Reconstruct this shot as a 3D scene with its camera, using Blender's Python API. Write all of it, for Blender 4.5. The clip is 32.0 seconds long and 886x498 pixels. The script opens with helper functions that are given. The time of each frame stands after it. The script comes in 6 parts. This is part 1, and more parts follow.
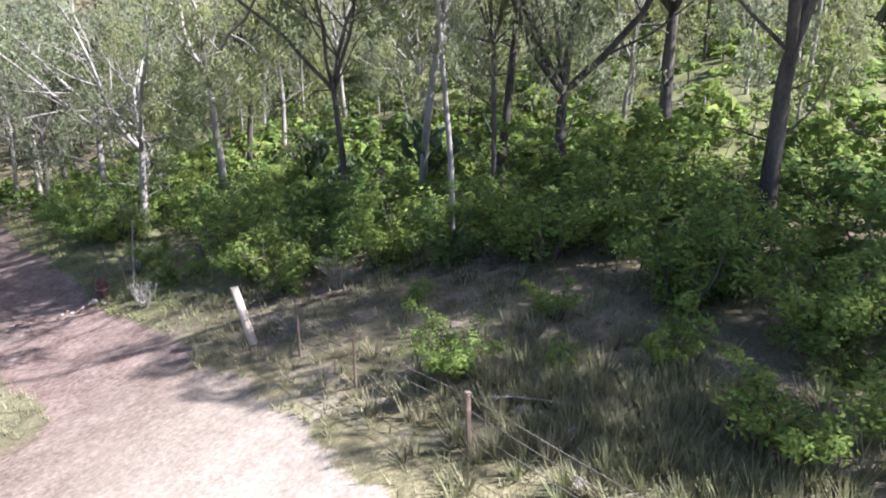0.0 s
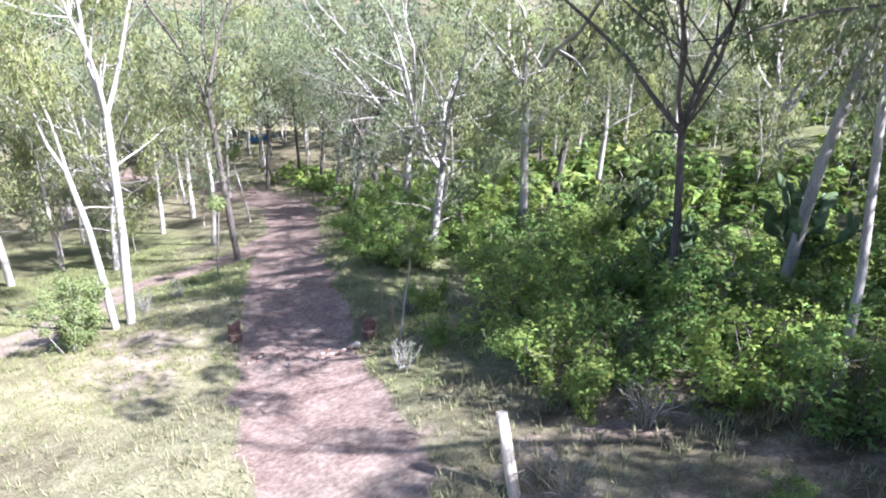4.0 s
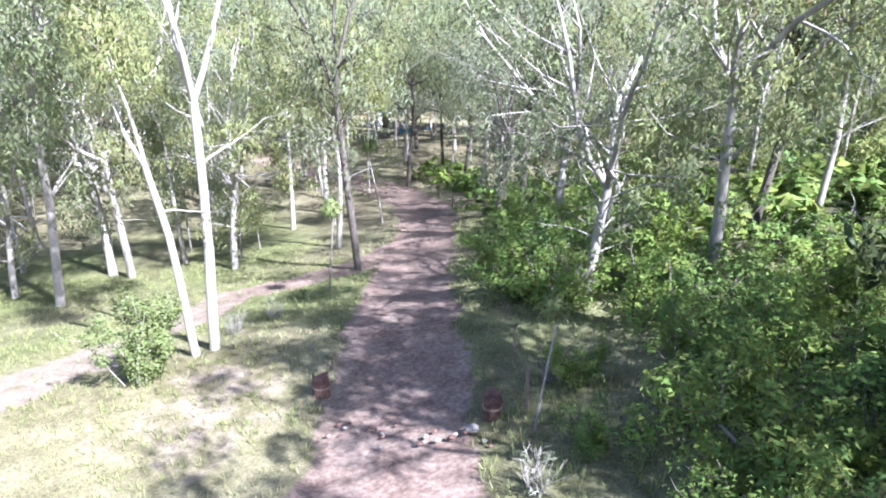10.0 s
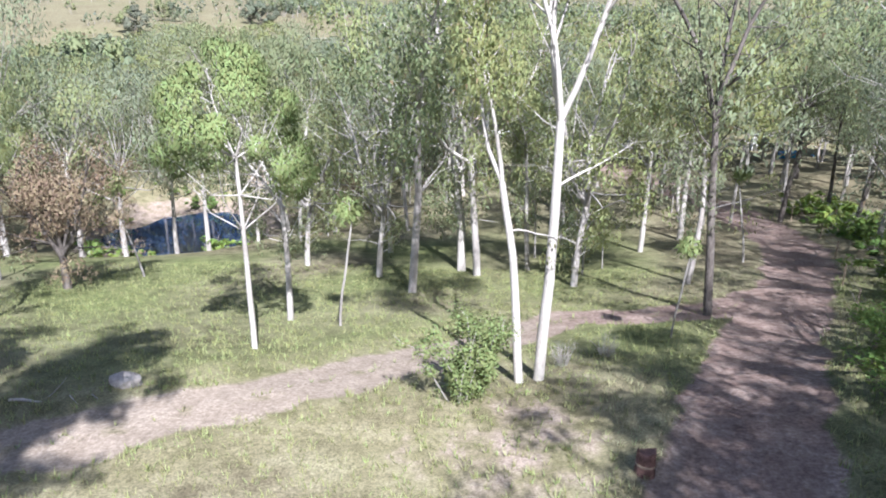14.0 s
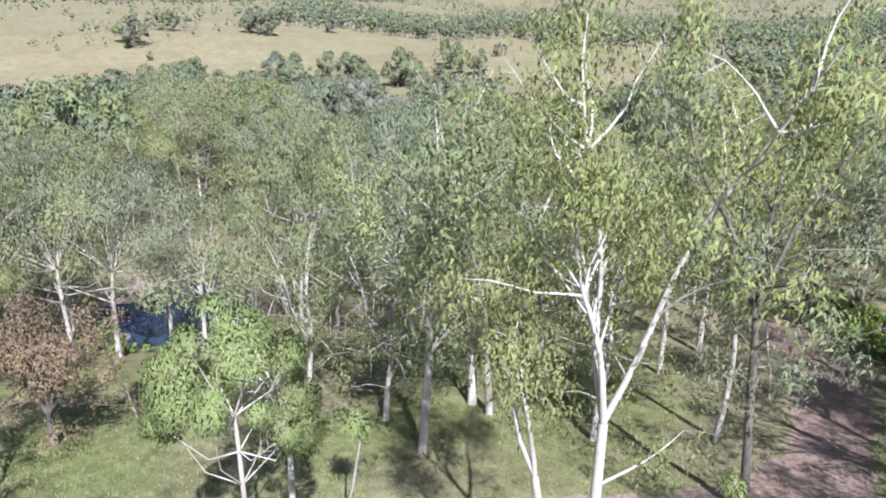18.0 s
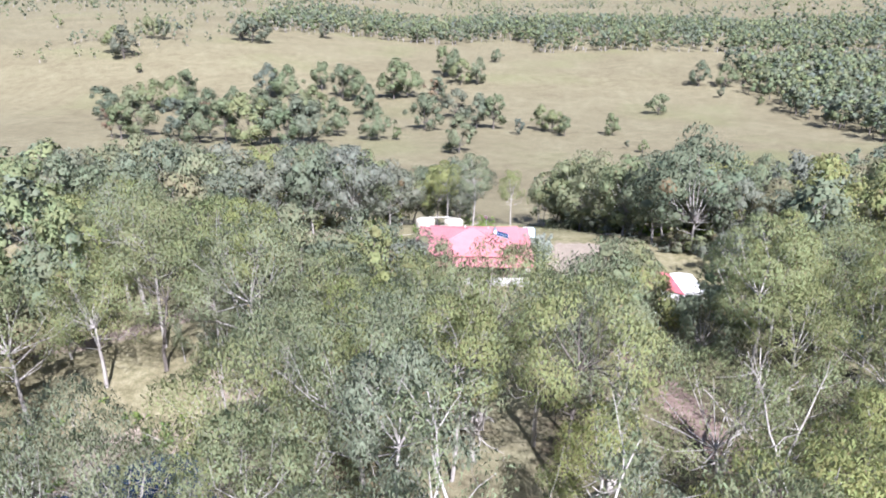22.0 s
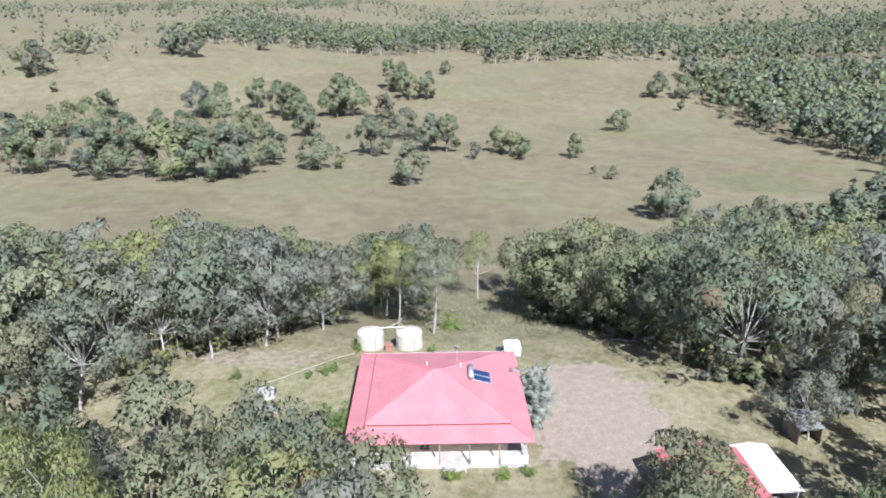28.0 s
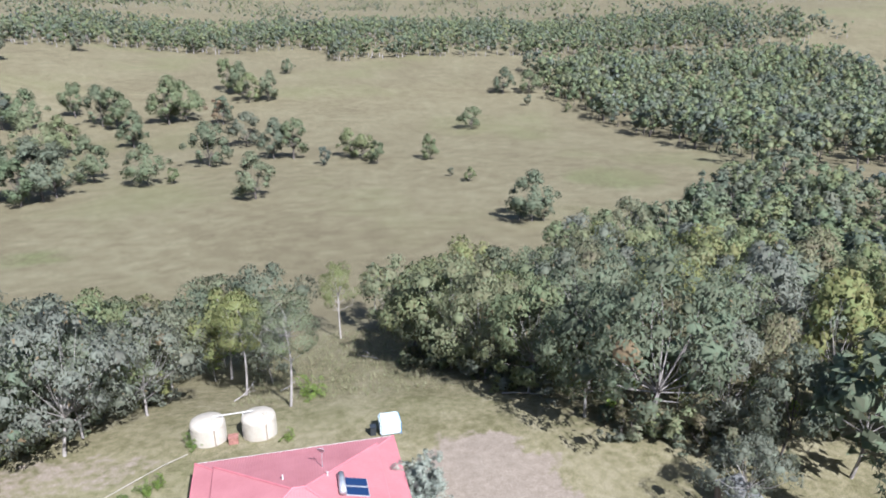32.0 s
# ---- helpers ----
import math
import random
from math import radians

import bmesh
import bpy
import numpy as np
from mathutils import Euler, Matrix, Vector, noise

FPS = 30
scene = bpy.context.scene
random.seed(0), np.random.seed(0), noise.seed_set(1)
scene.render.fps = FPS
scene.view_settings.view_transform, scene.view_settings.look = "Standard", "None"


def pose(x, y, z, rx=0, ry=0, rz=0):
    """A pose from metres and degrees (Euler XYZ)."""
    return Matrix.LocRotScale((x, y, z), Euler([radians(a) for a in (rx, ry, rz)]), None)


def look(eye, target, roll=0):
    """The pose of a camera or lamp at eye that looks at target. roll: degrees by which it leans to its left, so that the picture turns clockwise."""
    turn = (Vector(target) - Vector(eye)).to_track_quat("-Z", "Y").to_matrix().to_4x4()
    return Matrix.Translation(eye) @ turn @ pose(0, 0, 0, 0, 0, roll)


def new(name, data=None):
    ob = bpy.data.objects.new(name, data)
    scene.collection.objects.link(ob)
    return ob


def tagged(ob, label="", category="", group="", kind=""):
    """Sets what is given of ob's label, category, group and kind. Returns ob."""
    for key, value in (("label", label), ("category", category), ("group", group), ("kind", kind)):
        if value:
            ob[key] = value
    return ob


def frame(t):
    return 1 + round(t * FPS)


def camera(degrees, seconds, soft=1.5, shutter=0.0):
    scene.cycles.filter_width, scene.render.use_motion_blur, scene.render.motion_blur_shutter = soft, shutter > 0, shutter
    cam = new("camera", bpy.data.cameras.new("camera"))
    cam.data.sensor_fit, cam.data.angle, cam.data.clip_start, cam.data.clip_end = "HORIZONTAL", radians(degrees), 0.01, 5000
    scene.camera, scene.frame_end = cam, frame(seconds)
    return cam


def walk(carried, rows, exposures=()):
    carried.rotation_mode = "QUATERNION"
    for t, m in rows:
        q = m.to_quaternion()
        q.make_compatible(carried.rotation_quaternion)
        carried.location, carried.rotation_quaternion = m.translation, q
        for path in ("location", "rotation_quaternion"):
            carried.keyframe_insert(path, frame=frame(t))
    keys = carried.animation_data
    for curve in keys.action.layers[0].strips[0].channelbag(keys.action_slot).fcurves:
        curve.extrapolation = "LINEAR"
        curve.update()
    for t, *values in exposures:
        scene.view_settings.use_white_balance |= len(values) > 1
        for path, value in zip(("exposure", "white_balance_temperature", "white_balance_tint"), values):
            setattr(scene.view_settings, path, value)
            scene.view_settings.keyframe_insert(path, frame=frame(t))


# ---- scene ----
# --- light and exposure, in one place ---
SUN_STRENGTH, SKY_STRENGTH = 5.0, 0.055
EXPOSURES = ((0.0, 1.93, 5790, 20), (1.0, 1.96, 5740, 19), (2.0, 2.26, 5590, 18), (3.0, 2.38, 5540, 18), (5.5, 2.38, 5440, 20), (10.0, 2.47, 5390, 18), (12.0, 2.15, 5440, 17), (14.0, 1.78, 5590, 16), (17.0, 1.57, 5640, 16), (19.0, 1.62, 5640, 16), (21.0, 1.71, 5630, 20), (25.0, 1.52, 5480, 19), (29.0, 1.27, 5530, 16), (32.0, 1.2, 5580, 16))
# --- the drone's path ---
cam = camera(64.8, 32.0, soft=1.9)
PATH = [
    (0, (1.906, 0.136, 11.714), (3.51, 1.107, 11.018), -1.0),
    (0.5, (2.532, 0.923, 11.645), (4.134, 1.9, 10.952), -1.0),
    (1, (3.103, 1.681, 11.588), (4.7, 2.671, 10.9), -0.9),
    (1.5, (3.642, 2.347, 11.598), (5.139, 3.486, 10.917), -0.7),
    (2, (4.238, 2.927, 11.583), (5.582, 4.248, 10.913), -0.3),
    (2.5, (4.802, 3.435, 11.559), (6.042, 4.856, 10.894), -0.1),
    (3, (5.359, 3.934, 11.58), (6.515, 5.424, 10.915), 0.0),
    (3.5, (5.877, 4.437, 11.602), (6.973, 5.972, 10.937), 0.2),
    (5.5, (7.699, 6.426, 11.798), (8.629, 8.062, 11.122), 0.2),
    (6, (8.064, 7.026, 11.818), (8.952, 8.684, 11.139), 0.3),
    (6.5, (8.412, 7.596, 11.815), (9.259, 9.275, 11.133), 0.3),
    (7, (8.768, 8.163, 11.789), (9.587, 9.855, 11.106), 0.1),
    (7.5, (9.044, 8.706, 11.68), (9.847, 10.405, 10.997), 0.1),
    (8, (9.298, 9.24, 11.584), (10.09, 10.944, 10.898), 0.0),
    (8.5, (9.485, 9.725, 11.509), (10.251, 11.44, 10.822), 0.0),
    (9, (9.657, 10.118, 11.352), (10.405, 11.841, 10.665), -0.1),
    (9.5, (9.755, 10.432, 10.945), (10.493, 12.161, 10.262), -0.0),
    (10, (9.739, 10.734, 10.616), (10.415, 12.488, 9.934), 0.1),
    (10.5, (9.702, 11.0, 10.485), (10.095, 12.841, 9.81), 0.4),
    (11, (9.79, 11.274, 10.385), (9.664, 13.155, 9.72), 0.5),
    (11.5, (9.973, 11.539, 10.3), (9.713, 13.409, 9.638), 0.4),
    (12, (10.024, 11.779, 10.295), (9.764, 13.648, 9.633), 0.3),
    (12.5, (10.026, 12.013, 10.318), (9.765, 13.882, 9.654), 0.2),
    (13, (9.972, 12.296, 10.315), (9.712, 14.164, 9.65), 0.1),
    (13.5, (9.92, 12.693, 10.414), (9.658, 14.561, 9.748), 0.0),
    (14, (9.839, 13.173, 10.745), (9.576, 15.041, 10.079), -0.0),
    (14.5, (9.903, 13.684, 11.239), (9.633, 15.548, 10.566), -0.8),
    (16.5, (9.094, 15.722, 13.775), (8.836, 17.594, 13.119), 0.3),
    (17, (8.884, 16.381, 14.712), (8.624, 18.252, 14.054), 0.0),
    (17.5, (8.69, 16.972, 16.03), (8.432, 18.844, 15.373), 0.2),
    (18, (8.475, 17.728, 17.291), (8.217, 19.599, 16.631), 0.2),
    (18.5, (8.221, 18.869, 18.527), (7.962, 20.739, 17.865), 0.2),
    (19, (7.987, 20.402, 19.956), (7.724, 22.267, 19.284), -0.1),
    (19.5, (7.663, 22.284, 21.326), (7.4, 24.148, 20.651), -0.2),
    (20, (7.303, 24.38, 22.696), (7.039, 26.244, 22.02), -0.1),
    (20.5, (6.893, 26.741, 23.961), (6.635, 28.605, 23.286), -0.2),
    (21, (6.458, 29.087, 24.909), (6.208, 30.953, 24.233), -0.2),
    (21.5, (6.312, 31.77, 26.643), (6.06, 33.635, 25.966), -0.2),
    (22, (6.24, 34.547, 28.524), (5.986, 36.411, 27.845), -0.3),
    (22.5, (6.0, 36.994, 29.675), (5.746, 38.857, 28.994), -0.4),
    (23, (5.686, 39.429, 30.456), (5.431, 41.292, 29.774), -0.4),
    (23.5, (5.34, 42.142, 31.159), (5.085, 44.005, 30.477), -0.5),
    (24, (5.001, 45.259, 31.61), (4.745, 47.122, 30.929), -0.5),
    (24.5, (4.497, 48.714, 31.666), (4.24, 50.577, 30.985), -0.5),
    (25, (3.979, 51.859, 31.491), (3.734, 53.724, 30.813), -0.5),
    (25.5, (3.559, 54.944, 31.423), (3.319, 56.811, 30.747), -0.6),
    (26, (3.224, 58.023, 31.433), (3.048, 59.897, 30.757), -0.6),
    (26.5, (2.731, 61.133, 31.405), (2.598, 63.011, 30.729), -0.6),
    (28.5, (1.684, 73.62, 31.328), (1.566, 75.503, 30.665), -0.6),
    (29, (1.571, 76.494, 31.337), (1.452, 78.378, 30.676), -0.6),
    (29.5, (1.492, 79.265, 31.296), (1.374, 81.15, 30.637), -0.6),
    (30, (1.467, 81.888, 31.299), (1.348, 83.774, 30.642), -0.5),
    (30.5, (1.51, 84.191, 31.366), (1.39, 86.076, 30.71), -0.5),
    (31, (1.639, 85.963, 31.45), (1.54, 87.849, 30.793), -0.5),
    (31.5, (1.722, 87.289, 31.476), (1.831, 89.171, 30.806), -0.5),
    (32, (1.616, 88.153, 31.425), (1.904, 90.011, 30.744), -0.5),
]
walk(cam, [(t, look(eye, target, roll)) for t, eye, target, roll in PATH], EXPOSURES)

# --- sky and sun: mid-morning sun from behind the start, a little to the right ---
SUN_TURN, SUN_UP = 23.0, 45.0
world = bpy.data.worlds.new("sky")
scene.world = world
world.use_nodes = True
wn = world.node_tree.nodes
sky = wn.new("ShaderNodeTexSky")
sky.sky_type = 'NISHITA'
sky.sun_disc = False
sky.sun_elevation, sky.sun_rotation = radians(SUN_UP), radians(180 - SUN_TURN)
sky.dust_density = 1.5
world.node_tree.links.new(sky.outputs[0], wn["Background"].inputs[0])
wn["Background"].inputs[1].default_value = SKY_STRENGTH
sun = new("sun", bpy.data.lights.new("sun", 'SUN'))
sun.data.energy, sun.data.angle, sun.data.color = SUN_STRENGTH, radians(0.55), (1.0, 0.95, 0.86)
sun_from = Vector((math.sin(radians(SUN_TURN)), -math.cos(radians(SUN_TURN)), math.tan(radians(SUN_UP))))
sun.matrix_world = look(sun_from * 100, (0, 0, 0))


# --- materials ---
def material(name, rough=0.9, spec=0.2):
    m = bpy.data.materials.new(name)
    m.use_nodes = True
    b = m.node_tree.nodes["Principled BSDF"]
    b.inputs["Roughness"].default_value = rough
    b.inputs["Specular IOR Level"].default_value = spec
    return m, m.node_tree.nodes, m.node_tree.links, b


def noise_tex(n, l, scale, detail=4.0, coord=None, stretch=None, rough=0.6):
    t = n.new("ShaderNodeTexNoise")
    t.inputs["Scale"].default_value, t.inputs["Detail"].default_value, t.inputs["Roughness"].default_value = scale, detail, rough
    if coord is not None:
        if stretch:
            mp = n.new("ShaderNodeMapping")
            mp.inputs["Scale"].default_value = stretch
            l.new(coord, mp.inputs[0])
            l.new(mp.outputs[0], t.inputs["Vector"])
        else:
            l.new(coord, t.inputs["Vector"])
    return t.outputs["Fac"]


def ramp(n, l, fac, stops):
    r = n.new("ShaderNodeValToRGB")
    e = r.color_ramp.elements
    while len(e) < len(stops):
        e.new(0.5)
    for i, (p, c) in enumerate(stops):
        e[i].position, e[i].color = p, (*c, 1)
    l.new(fac, r.inputs[0])
    return r.outputs[0]


def mixc(n, l, fac, a, b, mode='MIX'):
    m = n.new("ShaderNodeMix")
    m.data_type, m.blend_type = 'RGBA', mode
    for sock, v in ((m.inputs[0], fac), (m.inputs[6], a), (m.inputs[7], b)):
        if isinstance(v, (int, float)):
            sock.default_value = v
        elif isinstance(v, tuple):
            sock.default_value = (*v, 1)
        else:
            l.new(v, sock)
    return m.outputs[2]


def math_node(n, l, op, a, b=0.0, clamp=False):
    m = n.new("ShaderNodeMath")
    m.operation, m.use_clamp = op, clamp
    for sock, v in ((m.inputs[0], a), (m.inputs[1], b)):
        if isinstance(v, (int, float)):
            sock.default_value = v
        else:
            l.new(v, sock)
    return m.outputs[0]


def bump(n, l, b, height, strength, dist):
    bp = n.new("ShaderNodeBump")
    bp.inputs["Strength"].default_value, bp.inputs["Distance"].default_value = strength, dist
    l.new(height, bp.inputs["Height"])
    l.new(bp.outputs[0], b.inputs["Normal"])


def surface(name, dark, light, scale=3.0, rough=0.9, spec=0.2, metal=0.0, relief=0.3, depth=0.02, stretch=None, fine=40.0):
    """A plain weathered surface: two tones in broad patches, fine grain and relief."""
    m, n, l, b = material(name, rough, spec)
    co = n.new("ShaderNodeTexCoord").outputs["Object"]
    broad = noise_tex(n, l, scale, 5, co, stretch)
    small = noise_tex(n, l, fine, 3, co, stretch)
    mix = math_node(n, l, 'ADD', math_node(n, l, 'MULTIPLY', broad, 0.65), math_node(n, l, 'MULTIPLY', small, 0.35))
    l.new(ramp(n, l, mix, ((0.36, dark), (0.62, light))), b.inputs["Base Color"])
    b.inputs["Metallic"].default_value = metal
    bump(n, l, b, small, relief, depth)
    return m


def leaf_material(name, tones, passing=0.35, dry=None, vary=0.5):
    """Foliage: each tree has its tone (attribute tint and the object's own random), each leaf a little of its own."""
    m, n, l, b = material(name, 0.7, 0.12)
    info, geo = n.new("ShaderNodeObjectInfo").outputs["Random"], n.new("ShaderNodeNewGeometry").outputs["Random Per Island"]
    at = n.new("ShaderNodeAttribute")
    at.attribute_name = "tint"
    tone = math_node(n, l, 'FRACT', math_node(n, l, 'ADD', at.outputs["Fac"], info))
    col = ramp(n, l, tone, tuple((i / max(1, len(tones) - 1), c) for i, c in enumerate(tones)))
    val = math_node(n, l, 'ADD', math_node(n, l, 'MULTIPLY', geo, vary), 1.0 - vary / 2)
    hsv = n.new("ShaderNodeHueSaturation")
    l.new(val, hsv.inputs["Value"])
    l.new(math_node(n, l, 'ADD', math_node(n, l, 'MULTIPLY', geo, 0.06), 0.47), hsv.inputs["Hue"])
    l.new(col, hsv.inputs["Color"])
    out = hsv.outputs[0]
    if dry:
        pick = math_node(n, l, 'GREATER_THAN', math_node(n, l, 'FRACT', math_node(n, l, 'MULTIPLY', geo, 37.0)), dry[0])
        out = mixc(n, l, pick, out, dry[1])
    l.new(out, b.inputs["Base Color"])
    tr = n.new("ShaderNodeBsdfTranslucent")
    l.new(out, tr.inputs[0])
    mx = n.new("ShaderNodeMixShader")
    mx.inputs[0].default_value = passing
    l.new(b.outputs[0], mx.inputs[1])
    l.new(tr.outputs[0], mx.inputs[2])
    l.new(mx.outputs[0], n["Material Output"].inputs[0])
    return m


LEAF = leaf_material("gum_leaves", ((0.175, 0.200, 0.135), (0.200, 0.232, 0.125), (0.262, 0.272, 0.108), (0.208, 0.222, 0.180), (0.192, 0.222, 0.138), (0.245, 0.225, 0.135), (0.155, 0.184, 0.120), (0.218, 0.232, 0.182), (0.238, 0.262, 0.115)), 0.48, (0.99, (0.26, 0.20, 0.12)), 0.3)
LEAF_NEAR = leaf_material("near_gum_leaves", ((0.222, 0.258, 0.140), (0.278, 0.302, 0.115), (0.240, 0.270, 0.178), (0.225, 0.250, 0.140), (0.292, 0.308, 0.118), (0.228, 0.255, 0.178), (0.262, 0.278, 0.130)), 0.55, (0.985, (0.26, 0.20, 0.12)))
LEAF_LIME = leaf_material("lime_leaves", ((0.200, 0.245, 0.098), (0.216, 0.258, 0.106), (0.190, 0.235, 0.095)), 0.42)
LEAF_BUSH = leaf_material("thicket_leaves", ((0.185, 0.262, 0.070), (0.235, 0.31, 0.075), (0.155, 0.232, 0.072), (0.27, 0.33, 0.082)), 0.45)
LEAF_BROWN = leaf_material("withered_leaves", ((0.185, 0.138, 0.088), (0.165, 0.122, 0.080), (0.215, 0.165, 0.11)), 0.25)
LEAF_SILVER = leaf_material("silver_leaves", ((0.30, 0.335, 0.275), (0.34, 0.37, 0.31)), 0.35)
# Some tones lean bluish grey: haze over distance put into the leaf colour.
LEAF_FAR_HAZY = leaf_material("hazy_far_leaves", ((0.118, 0.140, 0.102), (0.165, 0.195, 0.094), (0.128, 0.150, 0.124), (0.195, 0.215, 0.104), (0.136, 0.170, 0.098), (0.150, 0.160, 0.118)), 0.3, None, 0.3)
GRASS = leaf_material("grass_blades", ((0.29, 0.26, 0.17), (0.24, 0.235, 0.13), (0.20, 0.215, 0.11), (0.31, 0.28, 0.185)), 0.3)
MEADOW = leaf_material("meadow_blades", ((0.245, 0.265, 0.115), (0.20, 0.235, 0.09), (0.285, 0.285, 0.14), (0.225, 0.25, 0.10)), 0.35)
BARK_WHITE = surface("white_bark", (0.23, 0.21, 0.19), (0.43, 0.405, 0.375), 1.2, 0.75, stretch=(1, 1, 0.3))
BARK_GREY = surface("grey_bark", (0.17, 0.152, 0.14), (0.40, 0.375, 0.35), 2.0, 0.9, stretch=(1, 1, 0.22), relief=0.6)
BARK_DARK = surface("dark_bark", (0.045, 0.038, 0.034), (0.17, 0.15, 0.135), 2.5, 0.95, stretch=(1, 1, 0.18), relief=0.9, depth=0.05)
BARK_DEAD = surface("dead_wood", (0.19, 0.17, 0.155), (0.43, 0.40, 0.37), 2.0, 0.9, stretch=(1, 1, 0.2), relief=0.6)


# --- the lie of the land ---
def sm(a, b, v):
    v = min(1.0, max(0.0, (v - a) / (b - a)))
    return v * v * (3 - 2 * v)


PROFILE = ((-400, 14), (-60, 7.2), (5, 4.1), (13, 2.65), (24, 0.4), (31, -0.25), (40, -2.4), (55, -5.3), (72, -7.6), (100, -9.2), (125, -9.8), (152, -11.0), (175, -17.5), (206, -26.5), (250, -31.5), (300, -34.5), (400, -39), (480, -41), (570, -38), (650, -30), (900, -16), (1500, -6), (2600, 8), (4500, 70), (6000, 90))


def profile(y):
    """Height of the land along the way ahead, smooth between stations."""
    p = PROFILE
    if y <= p[0][0]:
        return p[0][1]
    for i in range(len(p) - 1):
        if y <= p[i + 1][0]:
            (y0, z0), (y1, z1) = p[i], p[i + 1]
            a, b = p[max(0, i - 1)], p[min(len(p) - 1, i + 2)]
            m0, m1, h = (z1 - a[1]) / (y1 - a[0]), (b[1] - z0) / (b[0] - y0), y1 - y0
            u = (y - y0) / h
            return (2 * u**3 - 3 * u * u + 1) * z0 + (u**3 - 2 * u * u + u) * h * m0 + (3 * u * u - 2 * u**3) * z1 + (u**3 - u * u) * h * m1
    return p[-1][1]


def ground(x, y):
    z = profile(y)
    z += (0.075 * max(0.0, min(70.0, x) - 8) + 0.03 * min(0.0, max(-60.0, x))) * sm(-14, 8, y) * (1 - sm(85, 118, y))
    z -= 4.8 * math.exp(-((x + 26) / 13) ** 2 - ((y - 76.5) / 14) ** 2)     # pond hollow
    z += 24 * sm(-80, -330, x) * sm(420, 620, y)                          # far left slope
    z += 5 * math.sin(x / 95 + 1.0) * math.sin(y / 120) * sm(600, 900, y)
    z += 30 * sm(250, 700, x) * sm(500, 900, y)
    return z


def wobble(x, y, scale, seed=0.0):
    return noise.noise(Vector((x / scale, y / scale, seed)))


def near_line(x, y, line):
    """Distance from a line through points, and how far along it that is."""
    best, along, run = 1e9, 0.0, 0.0
    for (ax, ay), (bx, by) in zip(line, line[1:]):
        dx, dy = bx - ax, by - ay
        n = math.hypot(dx, dy)
        u = min(1.0, max(0.0, ((x - ax) * dx + (y - ay) * dy) / (n * n)))
        d = math.hypot(x - ax - u * dx, y - ay - u * dy)
        if d < best:
            best, along = d, run + u * n
        run += n
    return best, along


ROAD = ((4.0, -4.0), (8.2, 8.4), (10.2, 13.3), (12.1, 18.8), (13.0, 22.2), (14.1, 25.7), (15.8, 30.1), (18.8, 38.4), (24.5, 51.8), (26.7, 59.2), (27.4, 66.0), (26.6, 74.0), (24.0, 84.0), (20.5, 96.0), (17.0, 108.0), (14.0, 120.0), (13.0, 132.0))
TRACK = ((-30.0, 17.0), (-14.0, 21.5), (-3.6, 26.3), (-0.8, 28.1), (2.4, 30.5), (6.0, 34.7), (8.5, 38.7), (11.4, 42.3), (15.0, 42.6), (18.5, 44.0), (21.5, 47.0))
LEFT_TRACK = ((-75.0, 90.0), (-46.5, 101.5), (-40.5, 106.5), (-33.0, 116.0), (-27.0, 124.0))


